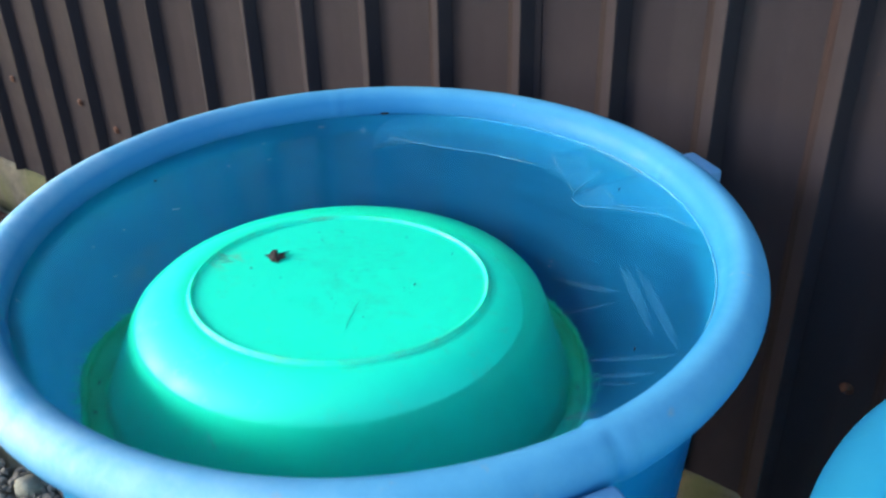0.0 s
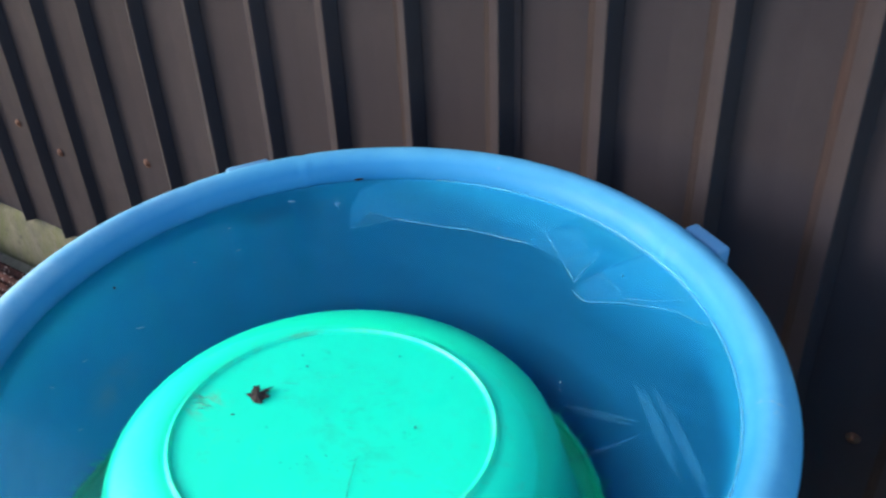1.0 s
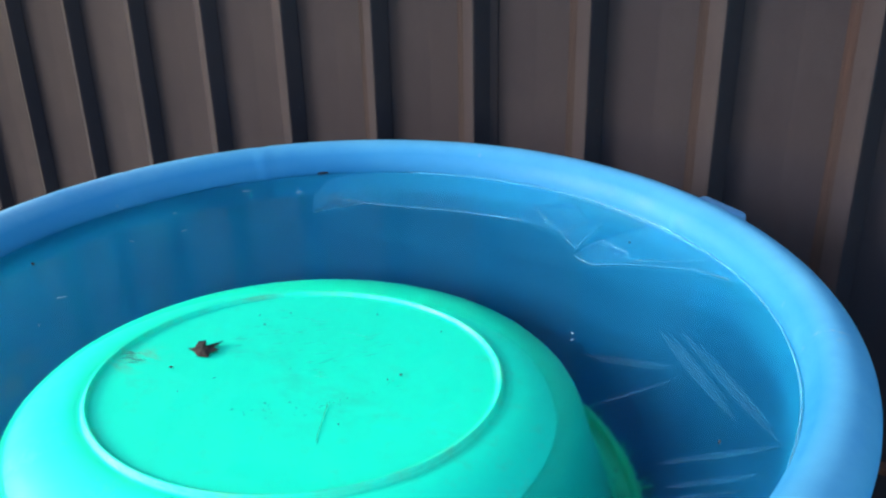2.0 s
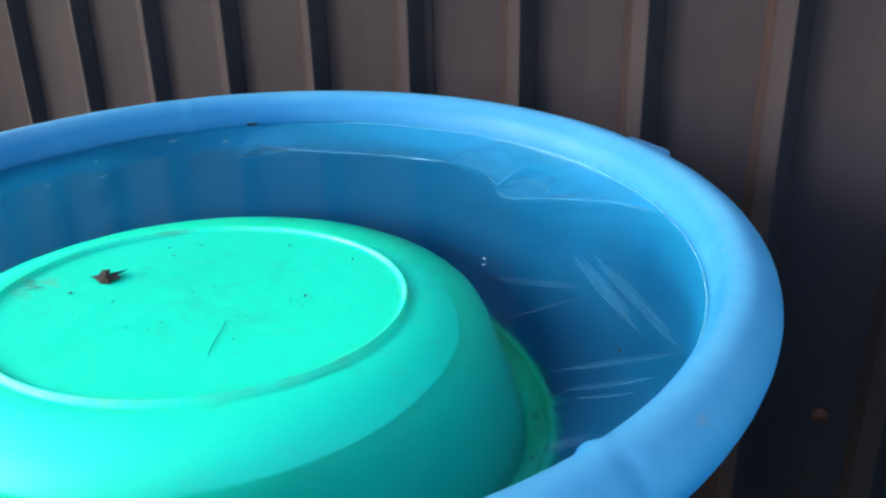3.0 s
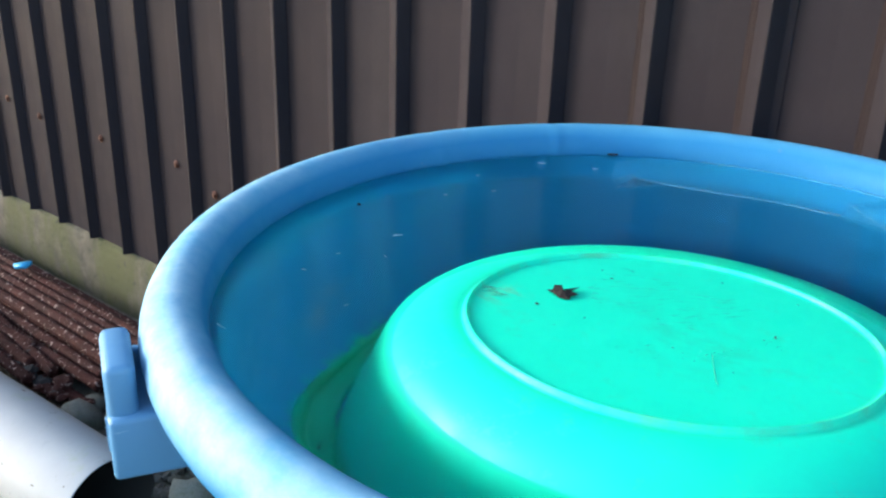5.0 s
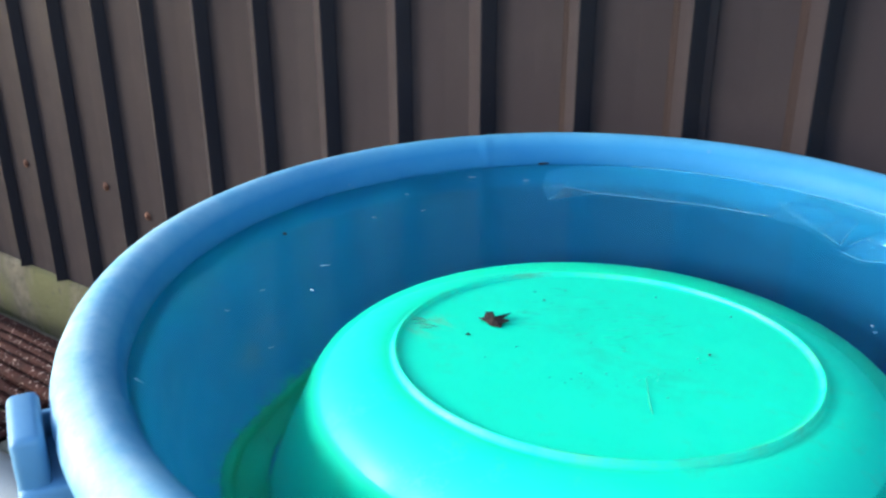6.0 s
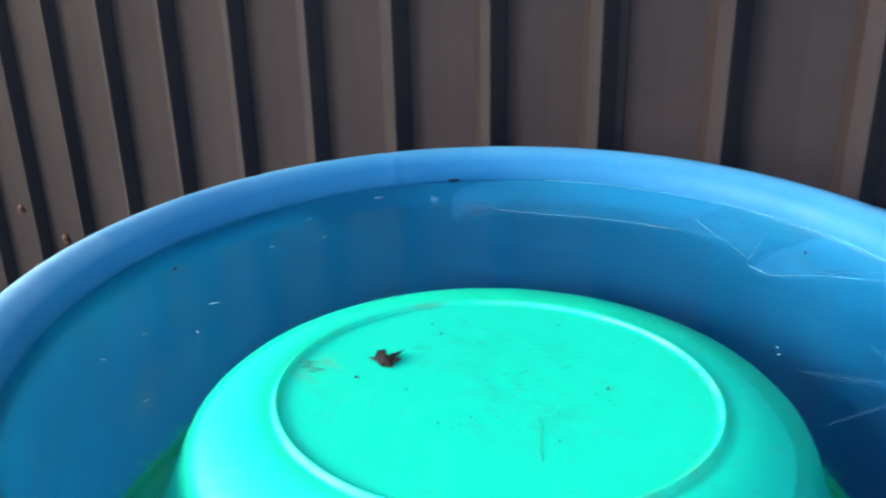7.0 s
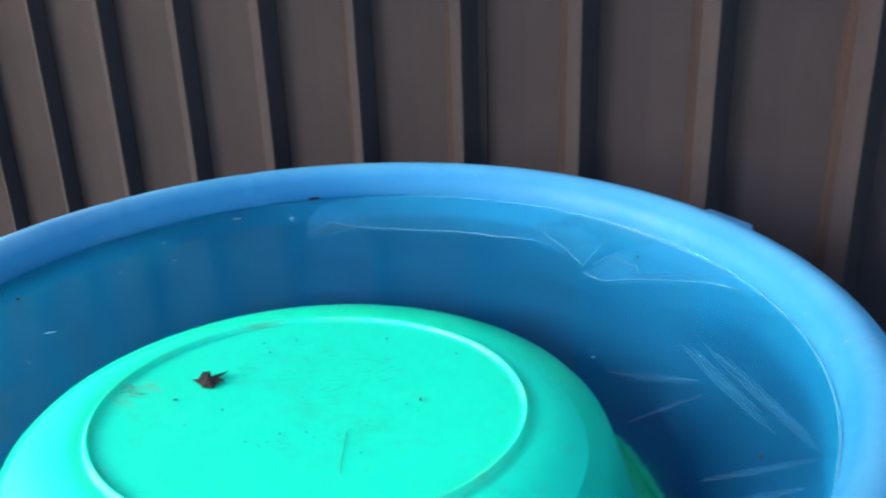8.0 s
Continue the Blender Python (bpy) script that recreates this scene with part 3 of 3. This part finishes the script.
# dried leaf on the basin: a stalk end, a blunt torn lobe and two long pointed ones
def build_leaf():
    out = [(1.13 * x, 1.13 * y) for x, y in ((-0.0070, -0.0052), (-0.0053, -0.0023), (-0.0078, 0.0030), (-0.0049, 0.0054), (-0.0013, 0.0015), (0.0003, 0.0059), (0.0030, 0.0099), (0.0032, 0.0018), (0.0073, 0.0018), (0.0053, -0.0025), (0.0069, -0.0058), (0.0025, -0.0078), (-0.0026, -0.0056))]
    bm = bmesh.new()
    top = bm.verts.new((0.0002, -0.0022, 0.0034))
    low = bm.verts.new((0.0002, -0.0022, 0.0002))
    edge = [bm.verts.new((x, y, 0.0010 + 0.0020 * abs(noise.noise((x * 300, y * 300, 0))))) for x, y in out]
    for a, b in zip(edge, edge[1:] + edge[:1]):
        bm.faces.new((a, b, top))
        bm.faces.new((b, a, low))
    ob = part("dry_leaf", bm, M_LEAF, smooth=False)
    ob.location = (-0.0367, -0.0633, top_of_basin(-0.0367, -0.0633))
    return tagged(ob, "small dark brown dried leaf on the green basin", "leaf")


build_leaf()


def build_basin_dirt():
    """Crumbs, a thin stem and a faint tide line of dirt on the basin's bottom."""
    r = random.Random(12)
    dark, faint = bmesh.new(), bmesh.new()

    def crumb(x, y, a, l, w, bm=faint):
        z = top_of_basin(x, y)
        m = Matrix.Translation((x, y, z + 0.0004)) @ Matrix.Rotation(a, 4, "Z")
        vs = [bm.verts.new(m @ Vector(c)) for c in ((-l, 0, 0), (0, -w, 0), (l, 0, 0), (0, w, 0), (0, 0, w))]
        for i in range(4):
            bm.faces.new((vs[i], vs[(i + 1) % 4], vs[4]))
        bm.faces.new(vs[3::-1])

    for x, y, l in ((-0.010, -0.085, 0.0013), (0.072, -0.032, 0.0022), (0.069, -0.040, 0.0012), (-0.038, -0.088, 0.0022), (-0.030, -0.022, 0.0018), (-0.041, -0.014, 0.0014),
                    (0.030, -0.091, 0.0011), (0.040, -0.084, 0.0011), (0.073, -0.088, 0.0010), (0.020, -0.104, 0.0010), (0.019, 0.023, 0.0015), (0.064, 0.023, 0.0013),
                    (-0.027, -0.002, 0.0012), (0.018, -0.057, 0.0010), (-0.016, -0.105, 0.0008)):
        crumb(x, y, r.uniform(0, 3.1), l * 0.8, l * 0.36, dark)
    shore = ((0.020, -0.106), (0.038, -0.096), (0.048, -0.092), (0.058, -0.076), (0.064, -0.063), (0.074, -0.046), (0.076, -0.037))
    for _ in range(34):      # grains along the dried puddle's shore
        k = r.randrange(len(shore) - 1)
        f = r.random()
        crumb(shore[k][0] * (1 - f) + shore[k + 1][0] * f + r.gauss(0, 0.003), shore[k][1] * (1 - f) + shore[k + 1][1] * f + r.gauss(0, 0.003), r.uniform(0, 3.1), r.uniform(0.0003, 0.0009), 0.00022, dark if r.random() < 0.25 else faint)
    for _ in range(70):      # fine wrinkled streaks round the leaf
        crumb(r.uniform(-0.035, 0.05), r.uniform(-0.065, 0.005), radians(38) + r.gauss(0, 0.25), r.uniform(0.0015, 0.007), 0.00012)
    pts = ((0.0565, -0.0751), (0.0590, -0.0795), (0.0616, -0.0845), (0.0642, -0.0895), (0.0668, -0.0945), (0.0700, -0.1005), (0.0736, -0.1058))
    ring = []
    for x, y in pts:         # a hair-thin stem
        z = top_of_basin(x, y)
        ring.append([faint.verts.new((x + dx, y + dy, z + dz)) for dx, dy, dz in ((-0.00015, 0, 0), (0.00015, 0.0001, 0), (0, 0, 0.0002))])
    for a, b in zip(ring, ring[1:]):
        for i in range(3):
            faint.faces.new((a[i], a[(i + 1) % 3], b[(i + 1) % 3], b[i]))
    for _ in range(9):       # tan stain beside the leaf
        crumb(r.gauss(-0.066, 0.006), r.gauss(-0.090, 0.005), radians(40) + r.gauss(0, 0.3), r.uniform(0.002, 0.006), 0.0004)
    tagged(part("dirt_specks", dark, M_DEBRIS, smooth=False), "fine dark dirt specks scattered on the basin", "dirt", kind="stuff")
    tagged(part("dirt_streaks", faint, M_SPECK, smooth=False), "faint green-brown dirt streaks on the basin", "dirt", kind="stuff")


build_basin_dirt()


# ---- thin ice on the water ----
def on_wall(deg, inset=0.0012):
    return ((RIM_IN - inset) * math.cos(radians(deg)), (RIM_IN - inset) * math.sin(radians(deg)))


def ice_plate(name, outline, thick, slope, label, lift=0.0006):
    """A thin plate of ice; slope is its gentle tilt along x and y."""
    cx = sum(p[0] for p in outline) / len(outline)
    cy = sum(p[1] for p in outline) / len(outline)
    raw = [0.18 * (slope[0] * (x - cx) + slope[1] * (y - cy)) for x, y in outline]
    low = min(raw)
    bm = flat_plate(outline, thick, [h - low for h in raw])
    bmesh.ops.triangulate(bm, faces=[f for f in bm.faces if len(f.verts) > 4])
    ob = part(name, bm, M_NEEDLE if name == "needle_or_glint" else M_ICE, smooth=False)
    ob.location = (0, 0, WATER_Z + lift)
    ob.visible_shadow = False
    return tagged(ob, label, "ice", "thin ice in the tub")


def frosted_edge(points, z, width=0.0006, height=0.00045):
    """The broken edge of an ice plate: a low ridge, triangular in section, that tapers at both ends."""
    bm = bmesh.new()
    rows = []
    for i, (x, y) in enumerate(points):
        x0, y0 = points[max(i - 1, 0)]
        x1, y1 = points[min(i + 1, len(points) - 1)]
        n = Vector((y0 - y1, x1 - x0)).normalized() * width * (0.25 if i in (0, len(points) - 1) else 1.0)
        rows.append([bm.verts.new(c) for c in ((x - n.x, y - n.y, z), (x + n.x, y + n.y, z), (x, y, z + height))])
    for a, b in zip(rows, rows[1:]):
        for i in range(3):
            bm.faces.new((a[i], a[(i + 1) % 3], b[(i + 1) % 3], b[i]))
    bm.faces.new(rows[0])
    bm.faces.new(rows[-1])
    return bm


def edged(sheet, points, z=0.0004, width=0.0006):
    ob = part("frosted_edge", frosted_edge(points, z, width), M_EDGE, sheet, "pale broken edge")
    ob.visible_shadow = False


SHORE = [(-0.152, 0.196), (-0.140, 0.165), (-0.118, 0.136), (-0.121, 0.168), (-0.092, 0.171), (-0.053, 0.181), (-0.031, 0.188), (-0.012, 0.192), (0.031, 0.197)]
ledge = ice_plate("ice_ledge", SHORE + [(0.030, 0.220)] + [on_wall(a) for a in range(80, 123, 7)], 0.0003, (0.0, 0.02), "long thin ledge of milky ice along the tub wall", 0.0004)
ledge.data.materials[0] = M_MILKY
edged(ledge, SHORE[3:], width=0.0005)
sheet = ice_plate("ice_sheet", [(0.031, 0.198), (0.067, 0.186), (0.076, 0.212), (0.056, 0.238), (0.028, 0.224)], 0.0003, (0.25, 0.30), "tilted shard of clear ice at the tub wall", 0.0015)
edged(sheet, [(0.028, 0.224), (0.036, 0.214), (0.052, 0.199), (0.067, 0.186), (0.076, 0.212)], 0.0010, 0.0004)
sheet = ice_plate("ice_sheet", [(0.067, 0.186), (0.086, 0.167), (0.086, 0.216), (0.076, 0.212)], 0.0003, (-0.4, 0.30), "bent shard of clear ice at the tub wall", 0.0012)
edged(sheet, [(0.067, 0.186), (0.076, 0.176), (0.086, 0.167), (0.085, 0.190), (0.086, 0.216)], 0.0010, 0.0004)
sheet = ice_plate("ice_sheet", [(0.088, 0.158), (0.104, 0.150), (0.126, 0.162), (0.147, 0.169), (0.167, 0.175), (0.191, 0.170), on_wall(40), on_wall(46), on_wall(52), on_wall(58), on_wall(63), (0.098, 0.198)], 0.0003, (0.02, 0.10), "broad broken plate of milky ice at the tub wall", 0.0010)
sheet.data.materials[0] = M_MILKY
edged(sheet, [(0.088, 0.158), (0.096, 0.1535), (0.104, 0.150), (0.126, 0.162), (0.147, 0.169), (0.167, 0.175), (0.191, 0.170)], 0.0004, 0.0005)
edged(sheet, [(0.128, 0.168), (0.150, 0.178), (0.168, 0.190), (0.172, 0.196)], 0.0008, 0.0004)
sheet = ice_plate("ice_sheet", [(0.092, 0.170), (0.097, 0.186), (0.120, 0.176), (0.124, 0.166), (0.102, 0.157)], 0.0003, (-0.05, 0.05), "small tilted pane of clear ice at the tub wall", 0.0026)
edged(sheet, [(0.092, 0.170), (0.097, 0.186), (0.120, 0.176), (0.124, 0.166)], 0.0004, 0.0003)
# pale strip added for the highlight where the water meets the wall
rim_line = part("waterline_glint", frosted_edge([on_wall(a, 0.0010) for a in range(112, -3, -3)], 0.0, 0.0008, 0.0007), M_LINE)
rim_line.location, rim_line.visible_shadow = (0, 0, WATER_Z + 0.0009), False
tagged(rim_line, "thin pale strip along the tub wall, standing in for the waterline highlight", "ice", "thin ice in the tub")
for (x0, y0), (x1, y1), w, slope in (((0.172, 0.089), (0.235, 0.020), 0.0030, (0.10, 0.06)), ((0.178, 0.088), (0.226, 0.036), 0.0016, (0.06, 0.10)), ((0.183, 0.093), (0.257, 0.013), 0.0028, (-0.08, 0.07)),
                                     ((0.196, 0.085), (0.251, 0.024), 0.0014, (-0.04, 0.10)), ((0.142, 0.042), (0.192, 0.055), 0.0022, (0.06, -0.10)), ((0.150, 0.040), (0.190, 0.050), 0.0010, (0.1, -0.06)),
                                     ((0.168, 0.000), (0.197, 0.044), 0.0011, (0.10, 0.02)), ((0.220, -0.044), (0.254, -0.014), 0.0020, (0.08, -0.08)), ((0.226, -0.048), (0.250, -0.030), 0.0012, (0.1, -0.05)),
                                     # the four with y below -0.15 are waterline glints, drawn as pale slivers
                                     ((0.230, -0.086), (0.243, -0.068), 0.0030, (0.20, 0.10)), ((0.210, -0.031), (0.259, 0.013), 0.0022, (0.08, -0.1)), ((-0.165, 0.175), (-0.148, 0.158), 0.0012, (0.1, 0.1)), ((0.116, -0.159), (0.130, -0.156), 0.0010, (0.2, 0.2)),
                                     ((0.057, -0.195), (0.079, -0.197), 0.0012, (0.2, 0.2)), ((0.064, -0.218), (0.085, -0.228), 0.0012, (0.2, 0.1)), ((0.034, -0.177), (0.055, -0.153), 0.0010, (0.2, 0.2)),
                                     ((-0.128, 0.154), (-0.125, 0.181), 0.0022, (-0.1, 0.1))):
    d = Vector((x1 - x0, y1 - y0))
    n = Vector((-d.y, d.x)).normalized() * w * 1.1
    c0, c1, c2 = Vector((x0, y0)) + d * 0.2, Vector((x0, y0)) + d * 0.5, Vector((x0, y0)) + d * 0.8
    pts = ((x0, y0), tuple(c0 - n * 0.6), tuple(c1 - n), tuple(c2 - n * 0.7), (x1, y1), tuple(c2 + n * 0.5), tuple(c1 + n * 0.8), tuple(c0 + n * 0.6))
    ice_plate("needle_or_glint", pts, 0.00015, (slope[0] * 0.5, slope[1] * 0.5), "long feathered needle of ice or painted glint on the water")


def build_flakes():
    """Pale frost flakes and dark crumbs floating on the water, one by one."""
    r = random.Random(5)
    pale = ((-0.193, 0.145, 0.006), (-0.153, 0.163, 0.005), (-0.211, 0.083, 0.003), (-0.180, 0.062, 0.004), (-0.172, -0.053, 0.006), (-0.178, -0.101, 0.003), (-0.154, -0.084, 0.003),
            (-0.175, -0.132, 0.003), (-0.153, -0.210, 0.008), (-0.123, -0.148, 0.003), (0.133, 0.053, 0.002), (0.160, -0.096, 0.004), (0.130, 0.060, 0.0015), (-0.20, 0.03, 0.003))
    for x, y, l in pale:
        l *= 0.55
        out = [(-l, 0.0), (-l * 0.3, -l * 0.10), (l, l * 0.10), (l * 0.4, l * 0.05), (-l * 0.3, l * 0.04)]
        ob = part("frost_flake", flat_plate(out, 0.0005), M_FROST, smooth=False)
        ob.location, ob.rotation_euler = (x, y, WATER_Z + 0.0014), (0, 0, -0.13 if x == -0.153 and y < -0.2 else r.uniform(-0.4, 1.2))
        tagged(ob, "tiny pale frost flake floating on the water", "frost", "flakes on the water")
    for x, y, l in ((-0.163, 0.2075, 0.0045), (0.115, 0.194, 0.0022), (0.232, -0.002, 0.0018), (-0.23, -0.03, 0.002)):
        out = [(-l, 0.0), (-l * 0.2, -l * 0.35), (l, -l * 0.1), (l * 0.3, l * 0.35)]
        ob = part("dark_crumb", flat_plate(out, 0.0012), M_DEBRIS, smooth=False)
        ob.location, ob.rotation_euler = (x, y, WATER_Z + 0.0016), (0, 0, r.uniform(0, 3))
        tagged(ob, "tiny dark crumb of bark floating on the water", "crumb", "crumbs on the water")


build_flakes()


# ---- second tub, cut by the edge of the view ----
def build_second_tub():
    tub = thing("round_tub", (0.657, 0.020, 0), label="bright cyan plastic tub standing beside the blue tub", category="tub")
    prof = [(0.0005, 0.01), (0.22, 0.01), (0.235, 0.03), (0.274, 0.541), (0.279, 0.559), (0.284, 0.551), (0.241, 0.02), (0.225, 0.0), (0.0005, 0.0)]
    part("body", lathe(prof, 96), M_TUB2, tub)
    part("rim", lathe(arc(0.280, 0.556, 0.021, 0.015, 0, 345, 20), 128, closed=True), M_TUB2, tub, "broad rounded cyan rim")
    return tub


build_second_tub()


# ---- white drain pipe lying on the gravel ----
def build_pipe():
    pipe = thing("drain_pipe", label="white plastic drain pipe lying on the gravel, streaked with dirt", category="pipe")
    R, L = 0.069, 2.0
    prof = [(R - 0.0025, 0.0), (R - 0.001, -0.0005), (R, 0.001), (R, 0.5), (R, 1.2), (R, L), (R - 0.005, L), (R - 0.005, 1.0), (R - 0.0030, 0.003)]
    tube = part("tube", lathe(prof, 64, closed=True), M_PIPE, pipe)
    # inner faces near black: the shade inside the pipe put into the colour
    tube.data.materials.append(M_PIPE_SHADE)
    for f in tube.data.polygons:
        if math.hypot(f.center.x, f.center.y) < R - 0.0012:
            f.material_index = 1
    a, b = Vector(PIPE_MOUTH), Vector(PIPE_FAR)
    pipe.matrix_world = Matrix.Translation(a) @ (b - a).to_track_quat("Z", "Y").to_matrix().to_4x4()
    return pipe


PIPE_MOUTH, PIPE_FAR = (-0.722, 0.010, 0.057), (-1.6, -0.052, 0.083)
build_pipe()


# ---- bundle of rusty reinforcing rods along the plinth ----
def rod_mesh(radius, length, seed):
    """A ribbed steel rod along x, from -length to 0, a little bowed."""
    bm = bmesh.new()
    n, sides, prev = int(length / 0.0075), 9, None
    for i in range(n + 1):
        x = -length * i / n
        r = radius * (1.13 if i % 2 else 0.92) * (1 + 0.05 * noise.noise((x * 12, seed, 0)))
        dy, dz = 0.006 * noise.noise((x * 1.3, seed, 1)), 0.003 * noise.noise((x * 1.3, seed, 2))
        ring = [bm.verts.new((x + 0.25 * r * math.cos(2 * math.pi * k / sides), dy + r * math.cos(2 * math.pi * k / sides), dz + r * math.sin(2 * math.pi * k / sides))) for k in range(sides)]
        if prev:
            for k in range(sides):
                bm.faces.new((prev[k], prev[(k + 1) % sides], ring[(k + 1) % sides], ring[k]))
        else:
            bm.faces.new(ring)
        prev = ring
    bm.faces.new(prev)
    return mesh_of("steel_rod", bm, M_RUST)


ROD_R = 0.0100
RODS = [rod_mesh(ROD_R, 2.0, 1.7 * i) for i in range(3)]
rr = random.Random(21)


def lay_rod(x, y, z, yaw=0.0):
    ob = new("steel_rod", rr.choice(RODS))
    ob.location, ob.rotation_euler = (x, y, z), (rr.uniform(0, 6.28), 0, radians(yaw))
    tagged(ob, "rusty brown ribbed steel rod lying along the plinth", "rod", "bundle of rusty rods")


for k in range(11):
    y = 0.128 + 0.0215 * k
    if k != 2:
        lay_rod((-1.09 if k < 4 else -0.90) + rr.uniform(-0.07, 0.07), y, ROD_R + 0.002 + rr.uniform(0, 0.002), rr.uniform(-0.5, 0.5) - (1.2 if k < 3 else 0))
for k in range(8):
    lay_rod((-1.06 if k < 2 else -0.88) + rr.uniform(-0.06, 0.06), 0.180 + 0.0213 * k, ROD_R + 0.0205 + rr.uniform(0, 0.002), rr.uniform(-0.4, 0.4))
for k in range(5):
    lay_rod(-0.90 + rr.uniform(-0.06, 0.04), 0.218 + 0.0213 * k, ROD_R + 0.0390 + rr.uniform(0, 0.002), rr.uniform(-0.4, 0.4))
for x, y, z, w in ((-1.12, 0.150, 0.036, -7), (-1.22, 0.172, 0.038, 4), (-1.13, 0.116, 0.030, -2), (-1.17, 0.136, 0.036, -4)):
    lay_rod(x, y, z, w)

# crumbling rust flakes and bark caught at the lower rods
dr = random.Random(33)
for _ in range(44):
    f = dr.random()
    x, y = -1.05 - 0.30 * f + dr.gauss(0, 0.025), 0.125 + 0.02 * f + dr.gauss(0, 0.012)
    l = dr.uniform(0.006, 0.017)
    lump = bmesh.new()
    bmesh.ops.create_icosphere(lump, subdivisions=2, radius=l)
    for v in lump.verts:
        v.co *= 1 + 0.7 * noise.noise(v.co * 90 + Vector((f * 50, 0, 0)))
        v.co.z *= 0.45
    ob = part("rust_flake", lump, dr.choice((M_DEBRIS, M_LEAF, M_RUST, M_RUST)), smooth=False)
    ob.location, ob.rotation_euler = (x, y, 0.022 + dr.uniform(0, 0.010)), (dr.uniform(-0.4, 0.4), dr.uniform(-0.4, 0.4), dr.uniform(0, 6))
    tagged(ob, "dark crumbling lump of rust and bark on the rods", "flake", "debris at the rods")

bm = flat_plate([(0, 0), (0.02, -0.006), (0.045, 0.004), (0.04, 0.02), (0.018, 0.026), (0.004, 0.014)], 0.008, [0, 0.004, 0.01, 0.012, 0.004, 0])
ob = part("plastic_scrap", bm, M_SCRAP)
ob.location = (-1.490, 0.275, 0.071)
tagged(ob, "small bright blue scrap of plastic on the rusty rods", "scrap")


# ---- stones and gravel ----
def stone_mesh(seed, mat):
    bm = bmesh.new()
    bmesh.ops.create_icosphere(bm, subdivisions=2, radius=0.5)
    for v in bm.verts:
        v.co *= 1 + 0.6 * noise.noise(v.co * 2.1 + Vector((seed * 3.3, 0, 0)))
        v.co.x, v.co.y = max(-0.40, min(0.38, v.co.x)), max(-0.36, min(0.42, v.co.y))
        v.co.z *= 0.62
    return mesh_of("stone", bm, mat)


STONES = [stone_mesh(i, M_STONE) for i in range(8)]
rng = random.Random(4)


def free(x, y, r):
    if math.hypot(x, y) < 0.235 + r or math.hypot(x - 0.657, y - 0.02) < 0.245 + r or y > 0.37 - r:
        return False
    if x < -0.72 and abs(y - 0.02) < 0.075 + r * 0.6:
        return False
    return not (x < -0.84 and y > 0.115 - r)


placed = []
for x, y, s in ((-1.00, 0.120, 0.090), (-0.90, 0.120, 0.06), (-0.715, 0.125, 0.075), (-0.62, 0.19, 0.08), (-0.74, 0.20, 0.06), (-0.80, 0.155, 0.055), (-1.03, 0.165, 0.05), (-0.95, 0.17, 0.055)):
    placed.append((x, y, s))
while len(placed) < 130:
    x, y, s = rng.uniform(-1.5, 0.6), rng.uniform(-0.7, 0.36), rng.uniform(0.016, 0.050)
    if free(x, y, s * 0.6) and all(math.hypot(x - a, y - b) > 0.5 * (s + c) for a, b, c in placed):
        placed.append((x, y, s))
for x, y, s in placed:
    ob = new("stone", rng.choice(STONES))
    ob.location, ob.scale = (x, y, s * 0.12), (s, s * rng.uniform(0.7, 1.0), s)
    ob.rotation_euler = (rng.uniform(-0.3, 0.3), rng.uniform(-0.3, 0.3), rng.uniform(0, 6.28))
    tagged(ob, "rounded grey-brown stone lying in the gravel", "stone", "stones on the ground")


def build_gravel():
    base = []
    for i in range(5):
        b = bmesh.new()
        bmesh.ops.create_icosphere(b, subdivisions=1, radius=0.5)
        vs = [v.co * (1 + 0.4 * noise.noise(v.co * 2 + Vector((i * 5.1, 1, 0)))) for v in b.verts]
        b.verts.index_update()
        base.append((np.array(vs), np.array([[v.index for v in f.verts] for f in b.faces])))
        b.free()
    V, F, n = [], [], 0
    r = random.Random(8)
    for _ in range(22000):
        x, y = r.gauss(-0.5, 0.9), 0.385 - abs(r.gauss(0, 0.55))
        s = r.uniform(0.006, 0.022)
        if not free(x, y, s * 0.5):
            continue
        v, f = r.choice(base)
        m = np.array((Matrix.Rotation(r.uniform(0, 6.28), 3, "Z") @ Matrix.Rotation(r.uniform(0, 6.28), 3, "X") @ Matrix.Diagonal((s, s * r.uniform(0.6, 1), s * 0.7))))
        V.append(v @ m.T + np.array((x, y, s * 0.15)))
        F.append(f + n)
        n += len(v)
    me = bpy.data.meshes.new("gravel")
    me.from_pydata(np.concatenate(V).tolist(), [], np.concatenate(F).tolist())
    me.materials.append(M_GRAVEL)
    return tagged(new("gravel", me), "damp brown and grey gravel round the tubs", "gravel", kind="stuff")


build_gravel()
